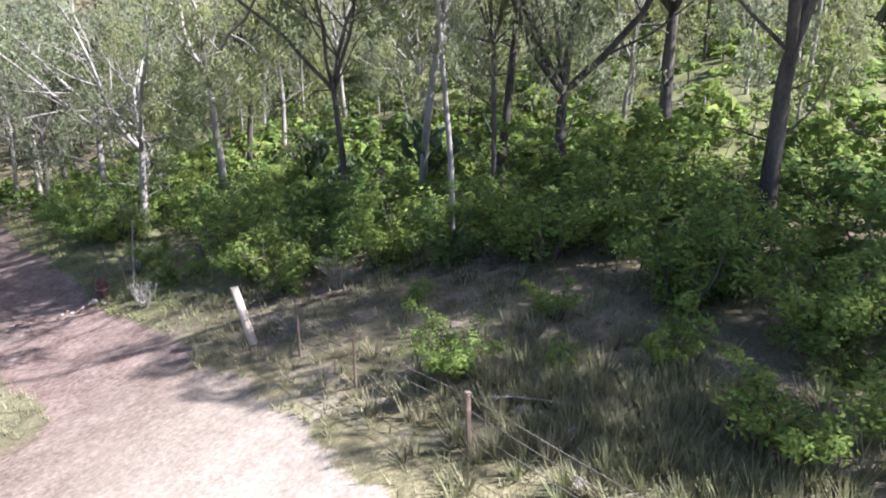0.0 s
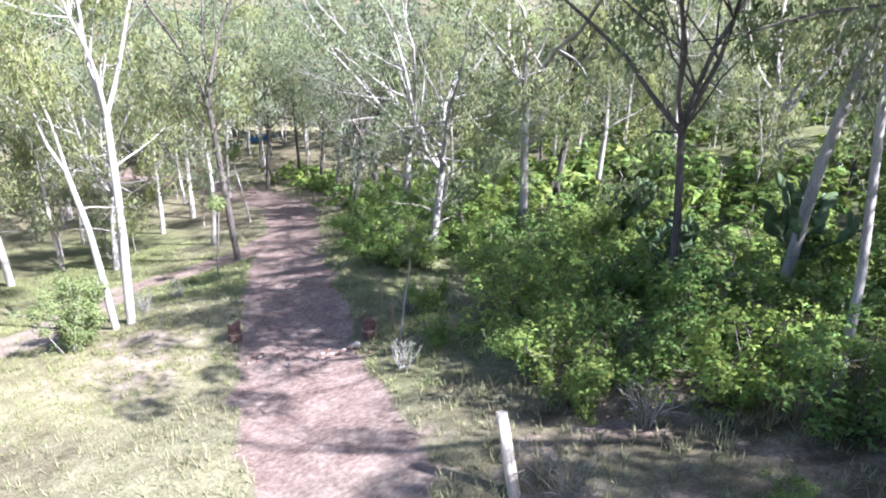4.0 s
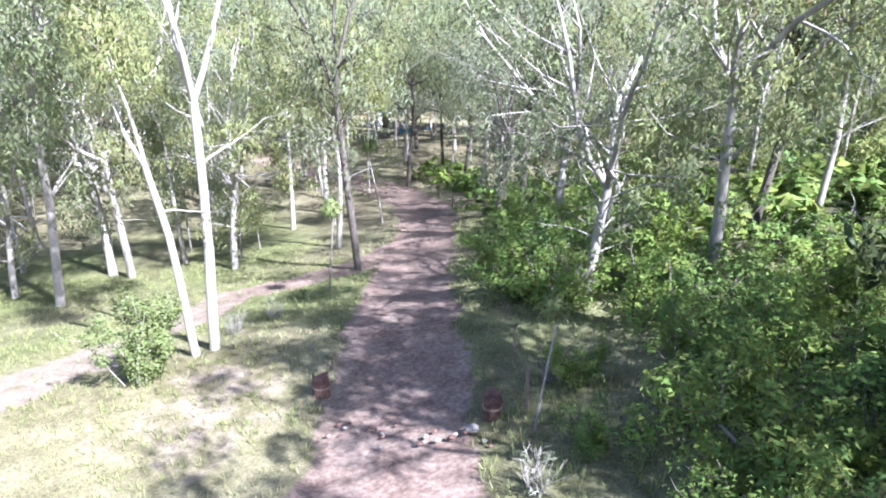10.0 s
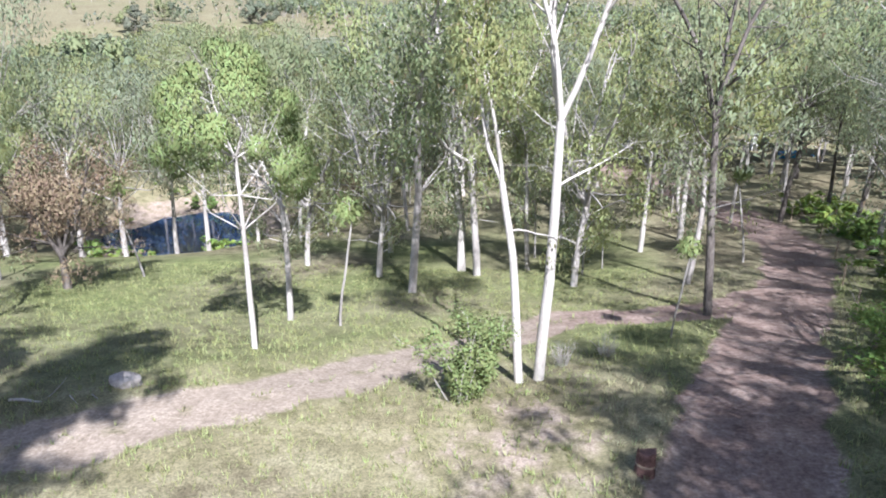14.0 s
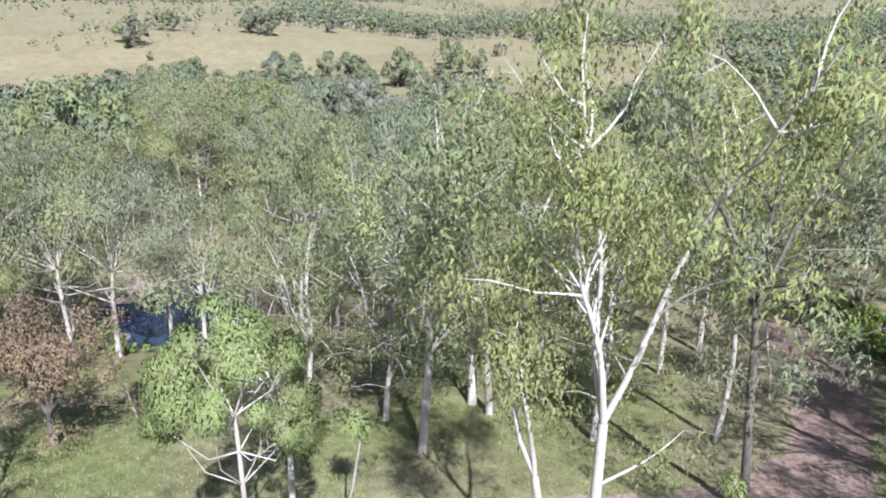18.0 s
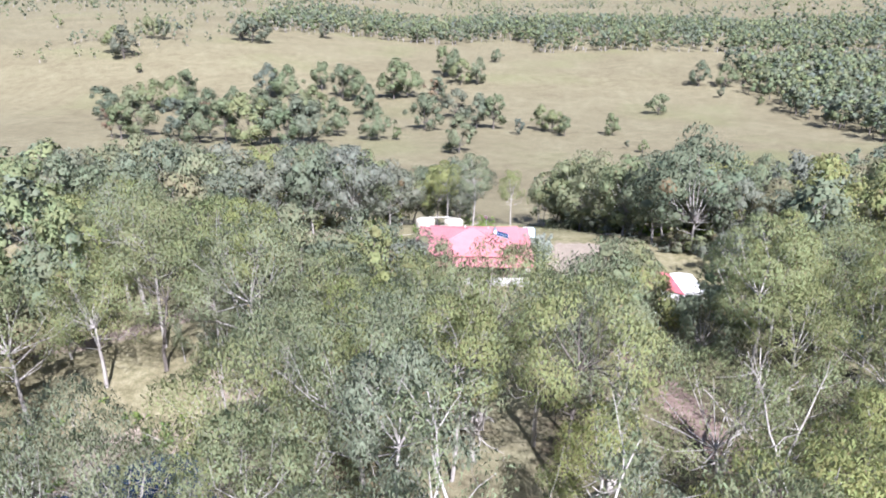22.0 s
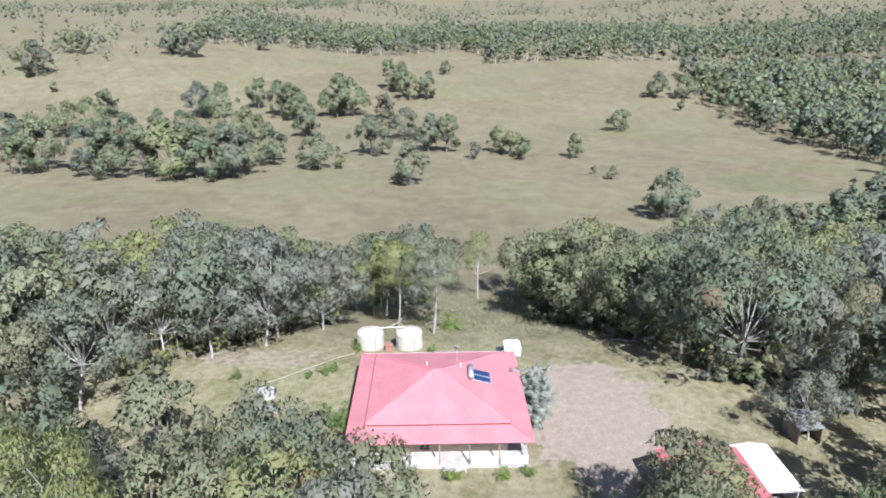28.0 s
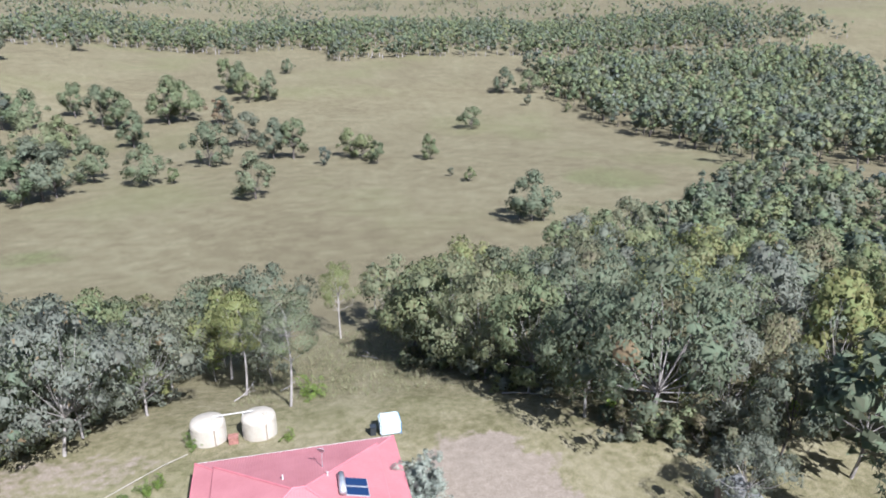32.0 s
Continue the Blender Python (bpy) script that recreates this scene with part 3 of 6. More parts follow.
def dome_tree(seed, leaf, bark, count, size, tall=14.0, radius=3.6, base=0.36, lobes=20, thick=0.13, wide=0.5, droop=0.8, sides=6, core=0.0):
    """A gum tree with a rounded crown of leafy lobes, each carried on its own limb."""
    g = Growth(seed)
    r = g.r
    top = tall * (base + 0.16)
    trunk, d = g.limb(Vector((0, 0, -0.4)), Vector((r.gauss(0, 0.05), r.gauss(0, 0.05), 1)), top + 0.4, thick * 1.2, thick * 0.6, sides, 6, 0.04, 0.02)
    mid, half = Vector((trunk[-1].x, trunk[-1].y, tall * (1 + base) / 2)), tall * (1 - base) / 2
    knots, broad = [], r.uniform(0.85, 1.25)
    for k in range(lobes):
        w, z, u = 2.4 * k + r.uniform(-0.9, 0.9), -0.72 + 1.66 * (k + 0.5) / lobes + r.uniform(-0.14, 0.14), r.uniform(0.5, 1.08)
        q = math.sqrt(max(0.08, 1 - z * z)) * u * (1.15 if z < 0.2 else 0.95)
        p = mid + Vector((q * radius * broad * math.cos(w), q * radius / broad * math.sin(w), z * half * r.uniform(0.74, 0.92)))
        knots.append((p, radius * (r.uniform(0.2, 0.34) if k % 3 else r.uniform(0.36, 0.52))))
        a = trunk[-1] if p.z > top + 0.1 * tall else trunk[-2 - (k % 2)]
        bend = (a + p) / 2 + Vector((r.gauss(0, 0.25), r.gauss(0, 0.25), -0.06 * tall * r.random()))
        if sides > 3:
            g.tube([a, bend, p], [thick * 0.36, thick * 0.2, thick * 0.06], 4 if sides > 5 else 3)
        if sides > 6:
            for _ in range(3):
                g.limb(bend + (p - bend) * r.uniform(0.1, 0.8), g.side((p - bend).normalized(), r.uniform(0.4, 1.0)), radius * 0.35, thick * 0.09, thick * 0.02, 3, 2, 0.2, 0.05)
    v, f, nm = [], [], []
    share = sum(b * b for _, b in knots)
    for p, b in knots:
        away = (p - mid) / radius
        if core:
            k, n = len(v), 3 if sides == 3 else 5
            ring = [Vector((0, 0, 1)), *(Vector((math.cos(w), math.sin(w), z)).normalized() for z in (0.4, -0.4) for w in (0.3 + 6.283 * i / n for i in range(n))), Vector((0, 0, -1))]
            v += [p + q * (b * core * r.uniform(0.85, 1.1)) for q in ring]
            nm += [(q * 0.85 + away * 0.5 + Vector((0, 0, 0.22))).normalized() for q in ring]
            for i in range(n):
                a, b1 = k + 1 + i, k + 1 + (i + 1) % n
                f += [(k, a, b1), (a, a + n, b1 + n), (a, b1 + n, b1), (k + 1 + 2 * n, b1 + n, a + n)]
        for _ in range(int(count * b * b / share)):
            off = Vector((r.gauss(0, 1), r.gauss(0, 1), r.gauss(0.2, 1))).normalized()
            if off.dot(away) < -0.35 and r.random() < 0.75:
                off = (off + away * 1.2).normalized()
            at = p + off * (b * r.uniform(0.72, 1.08))
            way = Vector((r.gauss(0, 0.5), r.gauss(0, 0.5), -droop * r.uniform(0.3, 1.3))).normalized()
            out = (off * 0.85 + away * 0.5 + Vector((r.gauss(0, 0.12), r.gauss(0, 0.12), 0.22))).normalized()
            across = out.cross(way + Vector((r.gauss(0, 0.3), r.gauss(0, 0.3), r.gauss(0, 0.3)))).normalized()
            ln, k = size * r.uniform(0.6, 1.35), len(v)
            v += [at + across * ln * wide * 0.5, at - across * ln * wide * 0.5, at + way * ln]
            nm += [out] * 3
            f.append((k, k + 1, k + 2))
    return mesh_of("trunk", g.v, g.f, bark, True), add_tint(leaf_mesh("crown", v, f, nm, leaf), 0.0)


def plant(name, meshes, x, y, scale, turn, label, category="tree", group="", dz=0.0, squash=1.0):
    ob = new(name)
    ob.matrix_world = pose(x, y, ground(x, y) + dz, 0, 0, turn) @ Matrix.Diagonal((scale * squash, scale * squash, scale, 1))
    for key, me in zip(("trunk", "crown"), meshes):
        if me:
            new(key, me).parent = ob
    return tagged(ob, label, category, group)


GUM_SHAPES = (
    dict(bark=BARK_GREY, thick=0.14, fork=0.36, leaders=3, side_limbs=9, spread=0.55),
    dict(bark=BARK_DARK, thick=0.118, fork=0.42, leaders=3, side_limbs=8, spread=0.5),
    dict(bark=BARK_WHITE, thick=0.12, fork=0.4, leaders=2, side_limbs=12, spread=0.5),
    dict(bark=BARK_GREY, thick=0.14, fork=0.26, leaders=4, side_limbs=8, spread=0.65),
    dict(bark=BARK_DARK, thick=0.115, fork=0.32, leaders=3, side_limbs=9, spread=0.7),
    dict(bark=BARK_GREY, thick=0.11, fork=0.45, leaders=2, side_limbs=11, spread=0.42),
    dict(bark=BARK_WHITE, thick=0.145, fork=0.3, leaders=3, side_limbs=9, spread=0.6),
)
KINDS = ("gum_tree", "ironbark_tree", "white_gum_tree", "gum_tree", "ironbark_tree", "slender_gum_tree", "white_gum_tree")
LABELS = ("grey-barked gum tree with drooping grey-green leaves", "dark ironbark tree with a rough black trunk", "white-barked gum tree with an airy crown", "many-stemmed grey gum tree with olive leaves", "dark-trunked ironbark tree with spreading limbs", "slender grey gum tree with a tall bare trunk", "pale smooth-barked gum tree with forking limbs")
BARKS = [q["bark"] for q in GUM_SHAPES]
HI = [dome_tree(11 + i, LEAF_NEAR, BARKS[i], 8600, 0.185, tall=13.0, radius=(3.7, 3.2, 3.0, 4.2, 3.6, 2.6, 3.5)[i], base=(0.36, 0.42, 0.4, 0.3, 0.34, 0.48, 0.36)[i], lobes=(22, 18, 20, 24, 20, 16, 22)[i], thick=(0.15, 0.13, 0.13, 0.16, 0.13, 0.11, 0.15)[i], wide=0.38, droop=1.4, sides=8) for i in range(7)]
AIRY = [tree_meshes("gum", 11 + i, LEAF_NEAR, count=8000, size=0.155, wide=0.42, loose=0.38, droop=1.3, hang=0.6, clump=60, detail=2, tall=14, twigs=2, low=5, **s) for i, s in enumerate(GUM_SHAPES)]
CLOSE = [dome_tree(41 + i, LEAF, BARKS[i], 1700, 0.46, tall=12.4, radius=3.1 + 0.25 * (i % 4), base=0.12 + 0.05 * (i % 3), lobes=18 + i, wide=0.62, sides=5, core=0.5) for i in range(7)]
MID = [dome_tree(31 + i, LEAF, BARKS[i], 4600, 0.32, tall=12.4, radius=3.0 + 0.3 * (i % 4), base=0.10 + 0.06 * (i % 3), lobes=22 + 2 * (i % 4), wide=0.52, droop=1.0, core=0.42) for i in range(7)]
LOW = [dome_tree(51 + i, LEAF_FAR_HAZY, BARK_GREY, 420, 0.78, tall=12.0, radius=3.8, base=0.15, lobes=11, wide=0.8, droop=0.3, sides=4, core=0.62) for i in range(4)]
PADDOCK = [dome_tree(61 + i, LEAF_FAR_HAZY, BARK_DARK, 2600, 0.56, radius=(4.4, 5.2, 3.8)[i], base=(0.03, 0.02, 0.08)[i], lobes=(22, 24, 20)[i], thick=0.25, wide=0.7, droop=0.3, core=0.6) for i in range(3)]


FAR = [dome_tree(71 + i, LEAF_FAR_HAZY, BARK_DARK, 46, 1.25, tall=12.5, radius=3.6, base=0.06, lobes=5, thick=0.25, wide=0.9, droop=0.2, sides=3, core=0.74) for i in range(5)]
EDGE = [dome_tree(81 + i, LEAF_FAR_HAZY, BARK_DARK, 110, 0.95, tall=12.5, radius=3.8, base=0.06, lobes=8, thick=0.25, wide=0.85, droop=0.2, sides=3, core=0.72) for i in range(5)]
dice = random.Random(5)
taken = []


def clear_of(x, y, gap):
    for p in taken:
        if abs(p[0] - x) < gap and abs(p[1] - y) < gap and math.hypot(p[0] - x, p[1] - y) < gap:
            return False
    return True


# --- trees that stand out on their own: place, height and shape ---
def single(x, y, tall, k, group, turn=None, meshes=None, wide=1.0):
    taken.append((x, y))
    return plant(KINDS[k], (meshes or HI)[k], x, y, tall / 14.0, dice.uniform(0, 360) if turn is None else turn, LABELS[k], "tree", group, squash=wide * dice.uniform(0.95, 1.2))


for q in ((-0.6, 39.6, 13, 2), (3.4, 46.8, 18, 5), (5.3, 53.7, 17, 6), (6.4, 52.5, 16, 0), (0.8, 50.5, 15, 3), (12.0, 49.5, 15, 3), (16.9, 59.6, 14, 2), (18.0, 49.7, 14, 5), (17.6, 42.9, 17, 1), (29.1, 69.9, 17, 1), (32.3, 69.4, 17, 4), (25.5, 70.5, 15, 5), (-22.3, 68.7, 18, 0), (-13.7, 74.2, 18, 6), (-0.3, 58.7, 16, 0), (-4.7, 53.7, 14, 3), (2.2, 89.0, 19.5, 0), (-2.0, 94.0, 16.5, 3), (4.0, 94.0, 17.0, 4), (0.5, 81.0, 17, 5), (-4.6, 87.0, 17, 3), (7.0, 87.0, 17, 0), (-30, 58.0, 21, 3), (9.4, 54.2, 13, 5), (-34, 62, 19, 0), (-26, 61, 17, 3), (-31, 68, 17, 0), (-37, 72, 18, 4), (-40, 66, 18, 3), (-21, 47, 13, 5), (-17.5, 65.5, 15, 0), (-23.5, 63, 17, 3), (-33, 64.5, 16, 1), (-15, 70, 14, 3), (-14.5, 88, 15, 0), (-17.5, 92, 14, 3), (-41, 86, 17, 0), (-38, 94, 16, 3), (-12.5, 35.5, 12, 2)):
    if q[0] > 2 and 40 < q[1] < 62:
        q = (q[0], q[1], q[2] * 1.2, q[3])
    single(*q, "gum trees round the meadow", meshes=HI if q[1] > 56 or q[1] < 20 or q[0] < -14 else AIRY)
for q in ((26.1, 27.9, 17, 0), (22.4, 29.6, 14.5, 3), (27.4, 40.4, 15, 3), (26.9, 46.3, 14, 4), (29.0, 47.4, 15, 1), (30.7, 31.0, 16, 1), (32.2, 29.6, 16, 5), (33.3, 66.6, 15, 1), (21.6, 71.6, 14, 5)):
    if q[1] > 38:
        q = (q[0], q[1], q[2] * 1.25, q[3])
    single(*q, "gum trees above the thicket", meshes=AIRY)


# old trees whose crowns shade the gateway and the start of the road: bark, height, girth, fork
def old_tree(seed, x, y, bark, tall, thick, fork, leaders, spread, name, label, leaves=9500, turn=0.0, lean=0.05, meshes=None):
    taken.append((x, y))
    meshes = meshes or tree_meshes("gum", seed, LEAF_NEAR, bark, leaves, 0.24, wide=0.46, loose=0.72, droop=1.2, hang=0.4, clump=280, detail=2, tall=tall, thick=thick, fork=fork, leaders=leaders, spread=spread, side_limbs=7, twigs=3, lean=lean)
    plant(name, meshes, x, y, 1.0, turn, label, "tree", "old trees above the thicket")
    return meshes


old_tree(148, 22.2, 2.0, BARK_DARK, 19.0, 0.24, 0.26, 3, 0.34, "ironbark_tree", "old dark ironbark tree forking low into thick limbs", 2600, lean=0.02)
big = dome_tree(149, LEAF_NEAR, BARK_DARK, 8000, 0.26, tall=19.0, radius=3.9, base=0.5, lobes=22, thick=0.24, wide=0.5, sides=8)
# High crown added on a thin sapling's spot, above view, to shade the road.
old_tree(150, 20.4, 11.0, BARK_GREY, 18.0, 0.085, 0.56, 5, 0.95, "slender_gum_tree", "slender grey gum tree, its high crown added for shade", 9000, lean=0.02)
old_tree(142, 25.2, 9.2, BARK_DARK, 22.0, 0.21, 0.16, 5, 0.72, "ironbark_tree", "dark ironbark tree with several tall leaders", 8500, lean=0.02)
old_tree(143, 24.3, 14.6, BARK_GREY, 21.0, 0.15, 0.5, 5, 1.0, "gum_tree", "gum tree with a long straight grey trunk", 9000, lean=0.01)
old_tree(144, 22.3, 16.9, BARK_DARK, 16.0, 0.125, 0.34, 4, 0.75, "gum_tree", "crooked dark gum tree with spreading bare limbs", 5500, lean=0.04)
old_tree(145, 26.3, 12.3, BARK_DARK, 19.0, 0.17, 0.34, 3, 0.6, "ironbark_tree", "slim dark ironbark tree above the thicket", 9000)
# Added tree: its dense low crown is there to shade the thicket edge.
taken.append((22.6, 10.6))
plant("ironbark_tree", HI[4], 22.6, 10.6, 0.9, 70, "short dark ironbark tree added to shade the thicket", "tree", "old trees above the thicket", squash=0.8)
old_tree(146, 28.8, 6.3, BARK_DARK, 18.0, 0.24, 0.3, 3, 0.75, "ironbark_tree", "leaning dark ironbark tree with a heavy side limb", 4500, lean=0.16)
# Unseen dense trees added behind the start to throw shade on the verge.
for x, y, turn in ((21.4, -7.0, 40), (20.6, -13.0, 200), (25.4, -8.5, 120), (29.0, -4.5, 20), (24.0, -14.0, 250)):
    old_tree(141, x, y, BARK_DARK, 19.0, 0.33, 0.26, 3, 0.34, "ironbark_tree", "unseen dark ironbark tree, dense crown added for shade", turn=turn, meshes=big)
for q in ((-5.2, 159.1, 15, 5), (0.6, 200.0, 16, 2), (-8.3, 171.2, 14, 6), (7.4, 212.9, 12, 2), (-11.0, 165.8, 14, 5), (-26.6, 151.1, 18, 6), (31.4, 144.0, 22, 3), (26.0, 148.5, 17, 0), (18.6, 163.5, 17, 3), (22.0, 156.0, 17, 0), (-21.2, 160.5, 14, 3), (-26.1, 154.9, 14, 0), (-42.5, 110.4, 20, 6), (-45.5, 111.5, 19, 0), (34.0, 131.5, 9, 2), (-44.0, 172.0, 19, 3), (-49.0, 178.0, 20, 0), (-40.0, 168.0, 17, 3)):
    single(*q, "gum trees round the house yard", meshes=MID if 130 < q[1] < 180 and q[3] != 5 else HI)
for q in ((15.6, 109.0, 14, 3), (17.0, 114.0, 13.5, 0), (14.4, 105.0, 15, 3), (17.6, 112.5, 12.5, 3), (19.6, 116.0, 10.5, 0), (19.0, 105.0, 13, 4), (22.0, 108.0, 6.5, 3), (24.0, 103.0, 11.5, 0), (29.4, 108.0, 14, 3), (27.5, 113.0, 7, 0), (40.0, 136.5, 14, 4), (-20.6, 108.0, 14.5, 3), (-16.3, 108.0, 15, 0), (-12.1, 108.0, 15.5, 3), (-8.1, 107.5, 14, 0), (-3.4, 106.5, 10.5, 3), (-14.0, 101.0, 16.5, 0), (-26.6, 108.0, 16, 4), (-6.3, 100.5, 15, 3), (-1.6, 99.5, 13, 5), (-12.5, 114.0, 8, 3), (-17.0, 112.5, 10.5, 0), (-21.5, 114.0, 11, 3), (-28.5, 113.5, 13, 0), (-33.0, 111.0, 18, 1)):
    single(*q, "gum trees before the house", meshes=MID)
for x, y, tall, k, turn in ((-6.5, 113.0, 13.0, 3, 80), (-11.0, 114.5, 14.0, 0, 210), (-15.5, 117.0, 14.0, 3, 330)):
    plant(KINDS[k], MID[k], x, y, tall / 14.0, turn, LABELS[k], "tree", "gum trees before the house", squash=1.05)


# Unseen tall gums, added so their high crowns shade the meadow's left.
TALL_SHADE = tree_meshes("gum", 97, LEAF_NEAR, BARK_GREY, 9000, 0.27, wide=0.55, loose=0.5, detail=2, tall=21, thick=0.2, fork=0.72, leaders=4, side_limbs=8, spread=0.75, twigs=3)
for x, y, s, turn in ((2.9, 11.8, 0.95, 0), (0.2, 9.8, 1.0, 130), (1.8, 8.4, 1.0, 250)):
    taken.append((x, y))
    plant("tall_shade_gum_tree", TALL_SHADE, x, y, s, turn, "unseen tall bare-trunked grey gum tree added for shade", "tree", "gum trees round the meadow")


def wooded(x, y):
    """Where the closed wood stands near the path, and how tall it is."""
    if near_line(x, y, ROAD)[0] < 4.2:
        return 0
    if 22 < x < 62 and -25 < y < 80:
        return 15.5
    if 45 < y < 120 and -66 < x < 66:
        if -18 < x < 10 and y < 62:
            return 0
        if math.hypot((x + 27) / 14, (y - 79) / 15) < 1 or (-26 < x < -9 and y < 78):
            return 0
        if x < -20 and near_line(x, y, LEFT_TRACK)[0] < 3:
            return 0
        if y < 97 and (abs(x - 10 + 13 * (y - 12) / 122) < 4.5 or abs(x - 10 - 10.6 * (y - 12) / 110) < 2.6):
            return 0
        if math.hypot((x - 4.5) / 9.5, (y - 112) / 16) < 1 or math.hypot((x - 22) / 9, (y - 123) / 8) < 1:
            return 0
        return 17 if abs(x + 2) > 17 or y < 88 else max(6.0, 13.5 - (y - 98) * 0.42)
    return 0


def below_yard(x, y):
    """The belt of trees round the yard and down the slope behind the house."""
    if y < 120 or y > (206 + min(90, max(0, x - 22) * 0.85) if x > 0 else 202 + 0.55 * x):
        return 0
    if x < -5:
        if y < max(125, 141.5 + (x + 35) * 1.55):
            return 0
    elif x > 5:
        if y < (178.5 - (x - 10) * 1.9 if x < 29 else 142.5 - (x - 29) * 0.5):
            return 0
    if abs(x) < 12 - (y - 160) * 0.09 and y < 212:
        return 0
    return 15.5


def sow(meshes, count, x0, x1, y0, y1, gap, allow, group, spread=(0.78, 1.2), wide=(1.0, 1.3)):
    made = 0
    for _ in range(count * 12):
        x, y = dice.uniform(x0, x1), dice.uniform(y0, y1)
        tall = allow(x, y)
        if not tall or not clear_of(x, y, gap):
            continue
        taken.append((x, y))
        k = dice.randrange(len(KINDS))
        plant(KINDS[k], meshes[k], x, y, tall / 14.0 * dice.uniform(*spread), dice.uniform(0, 360), LABELS[k], "tree", group, squash=dice.uniform(*wide))
        made += 1
        if made >= count:
            break


sow(HI, 46, -36, 40, 46, 106, 4.7, wooded, "gum trees of the wood")
sow(AIRY, 7, 31, 42, 2, 46, 5.5, lambda x, y: 0 if 14 < y < 31 else wooded(x, y), "gum trees above the thicket", wide=(0.8, 1.0))
sow(AIRY, 24, 38, 66, 0, 84, 6.0, wooded, "gum trees of the wood", wide=(0.8, 1.05))
sow(MID, 76, -45, 45, 122, 190, 4.8, below_yard, "gum trees round the house yard")


YOUNG = [tree_meshes("gum", 171 + i, LEAF_NEAR, (BARK_GREY, BARK_DARK, BARK_GREY)[i], 1700, 0.215, wide=0.42, loose=0.34, droop=1.2, hang=0.5, clump=45, detail=1, tall=7.5, thick=0.06, fork=0.4, leaders=2, spread=0.4, side_limbs=6, twigs=1, low=4) for i in range(3)]


def sow_young(count, x0, x1, y0, y1, allow, gap=2.4):
    made = 0
    for _ in range(count * 12):
        x, y = dice.uniform(x0, x1), dice.uniform(y0, y1)
        if allow(x, y) and clear_of(x, y, gap):
            taken.append((x, y))
            k = dice.randrange(3)
            plant("young_gum_tree", YOUNG[k], x, y, dice.uniform(0.65, 1.25), dice.uniform(0, 360), ("young grey-barked gum tree under taller trees", "young dark-stemmed gum tree under taller trees", "young leafy gum tree among taller trees")[k], "tree", "young gum trees")
            made += 1
            if made >= count:
                return


sow_young(46, 27.5, 56, 1, 62, lambda x, y: near_line(x, y, ROAD)[0] > 4.5 and (x > 34 or not 14 < y < 31), 3.2)
sow_young(26, -20, 24, 56, 100, wooded)
sow_young(24, -34, 12, 80, 107, wooded, 2.2)
sow_young(40, -42, 44, 124, 184, below_yard, 2.0)
sow_young(5, 2, 14, 52, 60, lambda x, y: near_line(x, y, ROAD)[0] > 5)


def joined(name, meshes, spots, label, mats):
    """Many far plants in one object."""
    stock = []
    for pair in meshes:
        row = []
        for me in pair:
            co, nm, lv, lt = np.empty(len(me.vertices) * 3), np.empty(len(me.vertices) * 3), np.empty(len(me.loops), np.int64), np.empty(len(me.polygons), np.int64)
            me.vertices.foreach_get("co", co)
            me.vertices.foreach_get("normal", nm)
            me.loops.foreach_get("vertex_index", lv)
            me.polygons.foreach_get("loop_total", lt)
            row.append((co.reshape(-1, 3), FACING.get(me.name, nm.reshape(-1, 3)), lv, lt))
        stock.append(row)
    vs, ns, ls, tots, ts, mi, off = [], [], [], [], [], [], 0
    for x, y, s, turn, k in spots:
        c, sn, z0, tone = math.cos(turn), math.sin(turn), ground(x, y), dice.random()
        spin = np.array(((c, sn, 0), (-sn, c, 0), (0, 0, 1)))
        for slot, (co, nm, lv, lt) in enumerate(stock[k % len(stock)]):
            vs.append(co @ spin * s + (x, y, z0))
            ns.append(nm @ spin)
            ls.append(lv + off)
            tots.append(lt)
            mi.append(np.full(len(lt), slot))
            ts.append(np.full(len(co), tone))
            off += len(co)
    vs, ns, ls, tots, ts, mi = (np.concatenate(q) for q in (vs, ns, ls, tots, ts, mi))
    me = bpy.data.meshes.new(name)
    me.vertices.add(len(vs))
    me.vertices.foreach_set("co", vs.ravel())
    me.loops.add(len(ls))
    me.loops.foreach_set("vertex_index", ls)
    me.polygons.add(len(tots))
    me.polygons.foreach_set("loop_start", np.r_[0, np.cumsum(tots)[:-1]])
    for mt in mats:
        me.materials.append(mt)
    me.polygons.foreach_set("material_index", mi)
    me.update(calc_edges=True)
    me.polygons.foreach_set("use_smooth", np.ones(len(tots), bool))
    me.attributes.new("custom_normal", 'FLOAT_VECTOR', 'POINT').data.foreach_set("vector", ns.ravel())
    me.attributes.new("tint", 'FLOAT', 'POINT').data.foreach_set("value", ts)
    return tagged(new(name, me), label, "woodland", kind="stuff")


def scatter(count, x0, x1, y0, y1, allow, gap, size=(0.85, 1.35), tries=8):
    spots = []
    for _ in range(count * tries):
        x, y = dice.uniform(x0, x1), dice.uniform(y0, y1)
        if allow(x, y) and (not gap or clear_of(x, y, gap)):
            if gap:
                taken.append((x, y))
            spots.append((x, y, dice.uniform(*size), dice.uniform(0, 6.28), dice.randint(0, 27)))
            if len(spots) >= count:
                break
    return spots


joined("woodland", CLOSE, scatter(96, -66, 66, 50, 120, lambda x, y: wooded(x, y) > 15, 5.2, (1.0, 1.4)) + scatter(135, -75, 75, 120, 250, below_yard, 5.4, (1.0, 1.4)), "gum wood with grey-green crowns round the house", (BARK_GREY, LEAF))
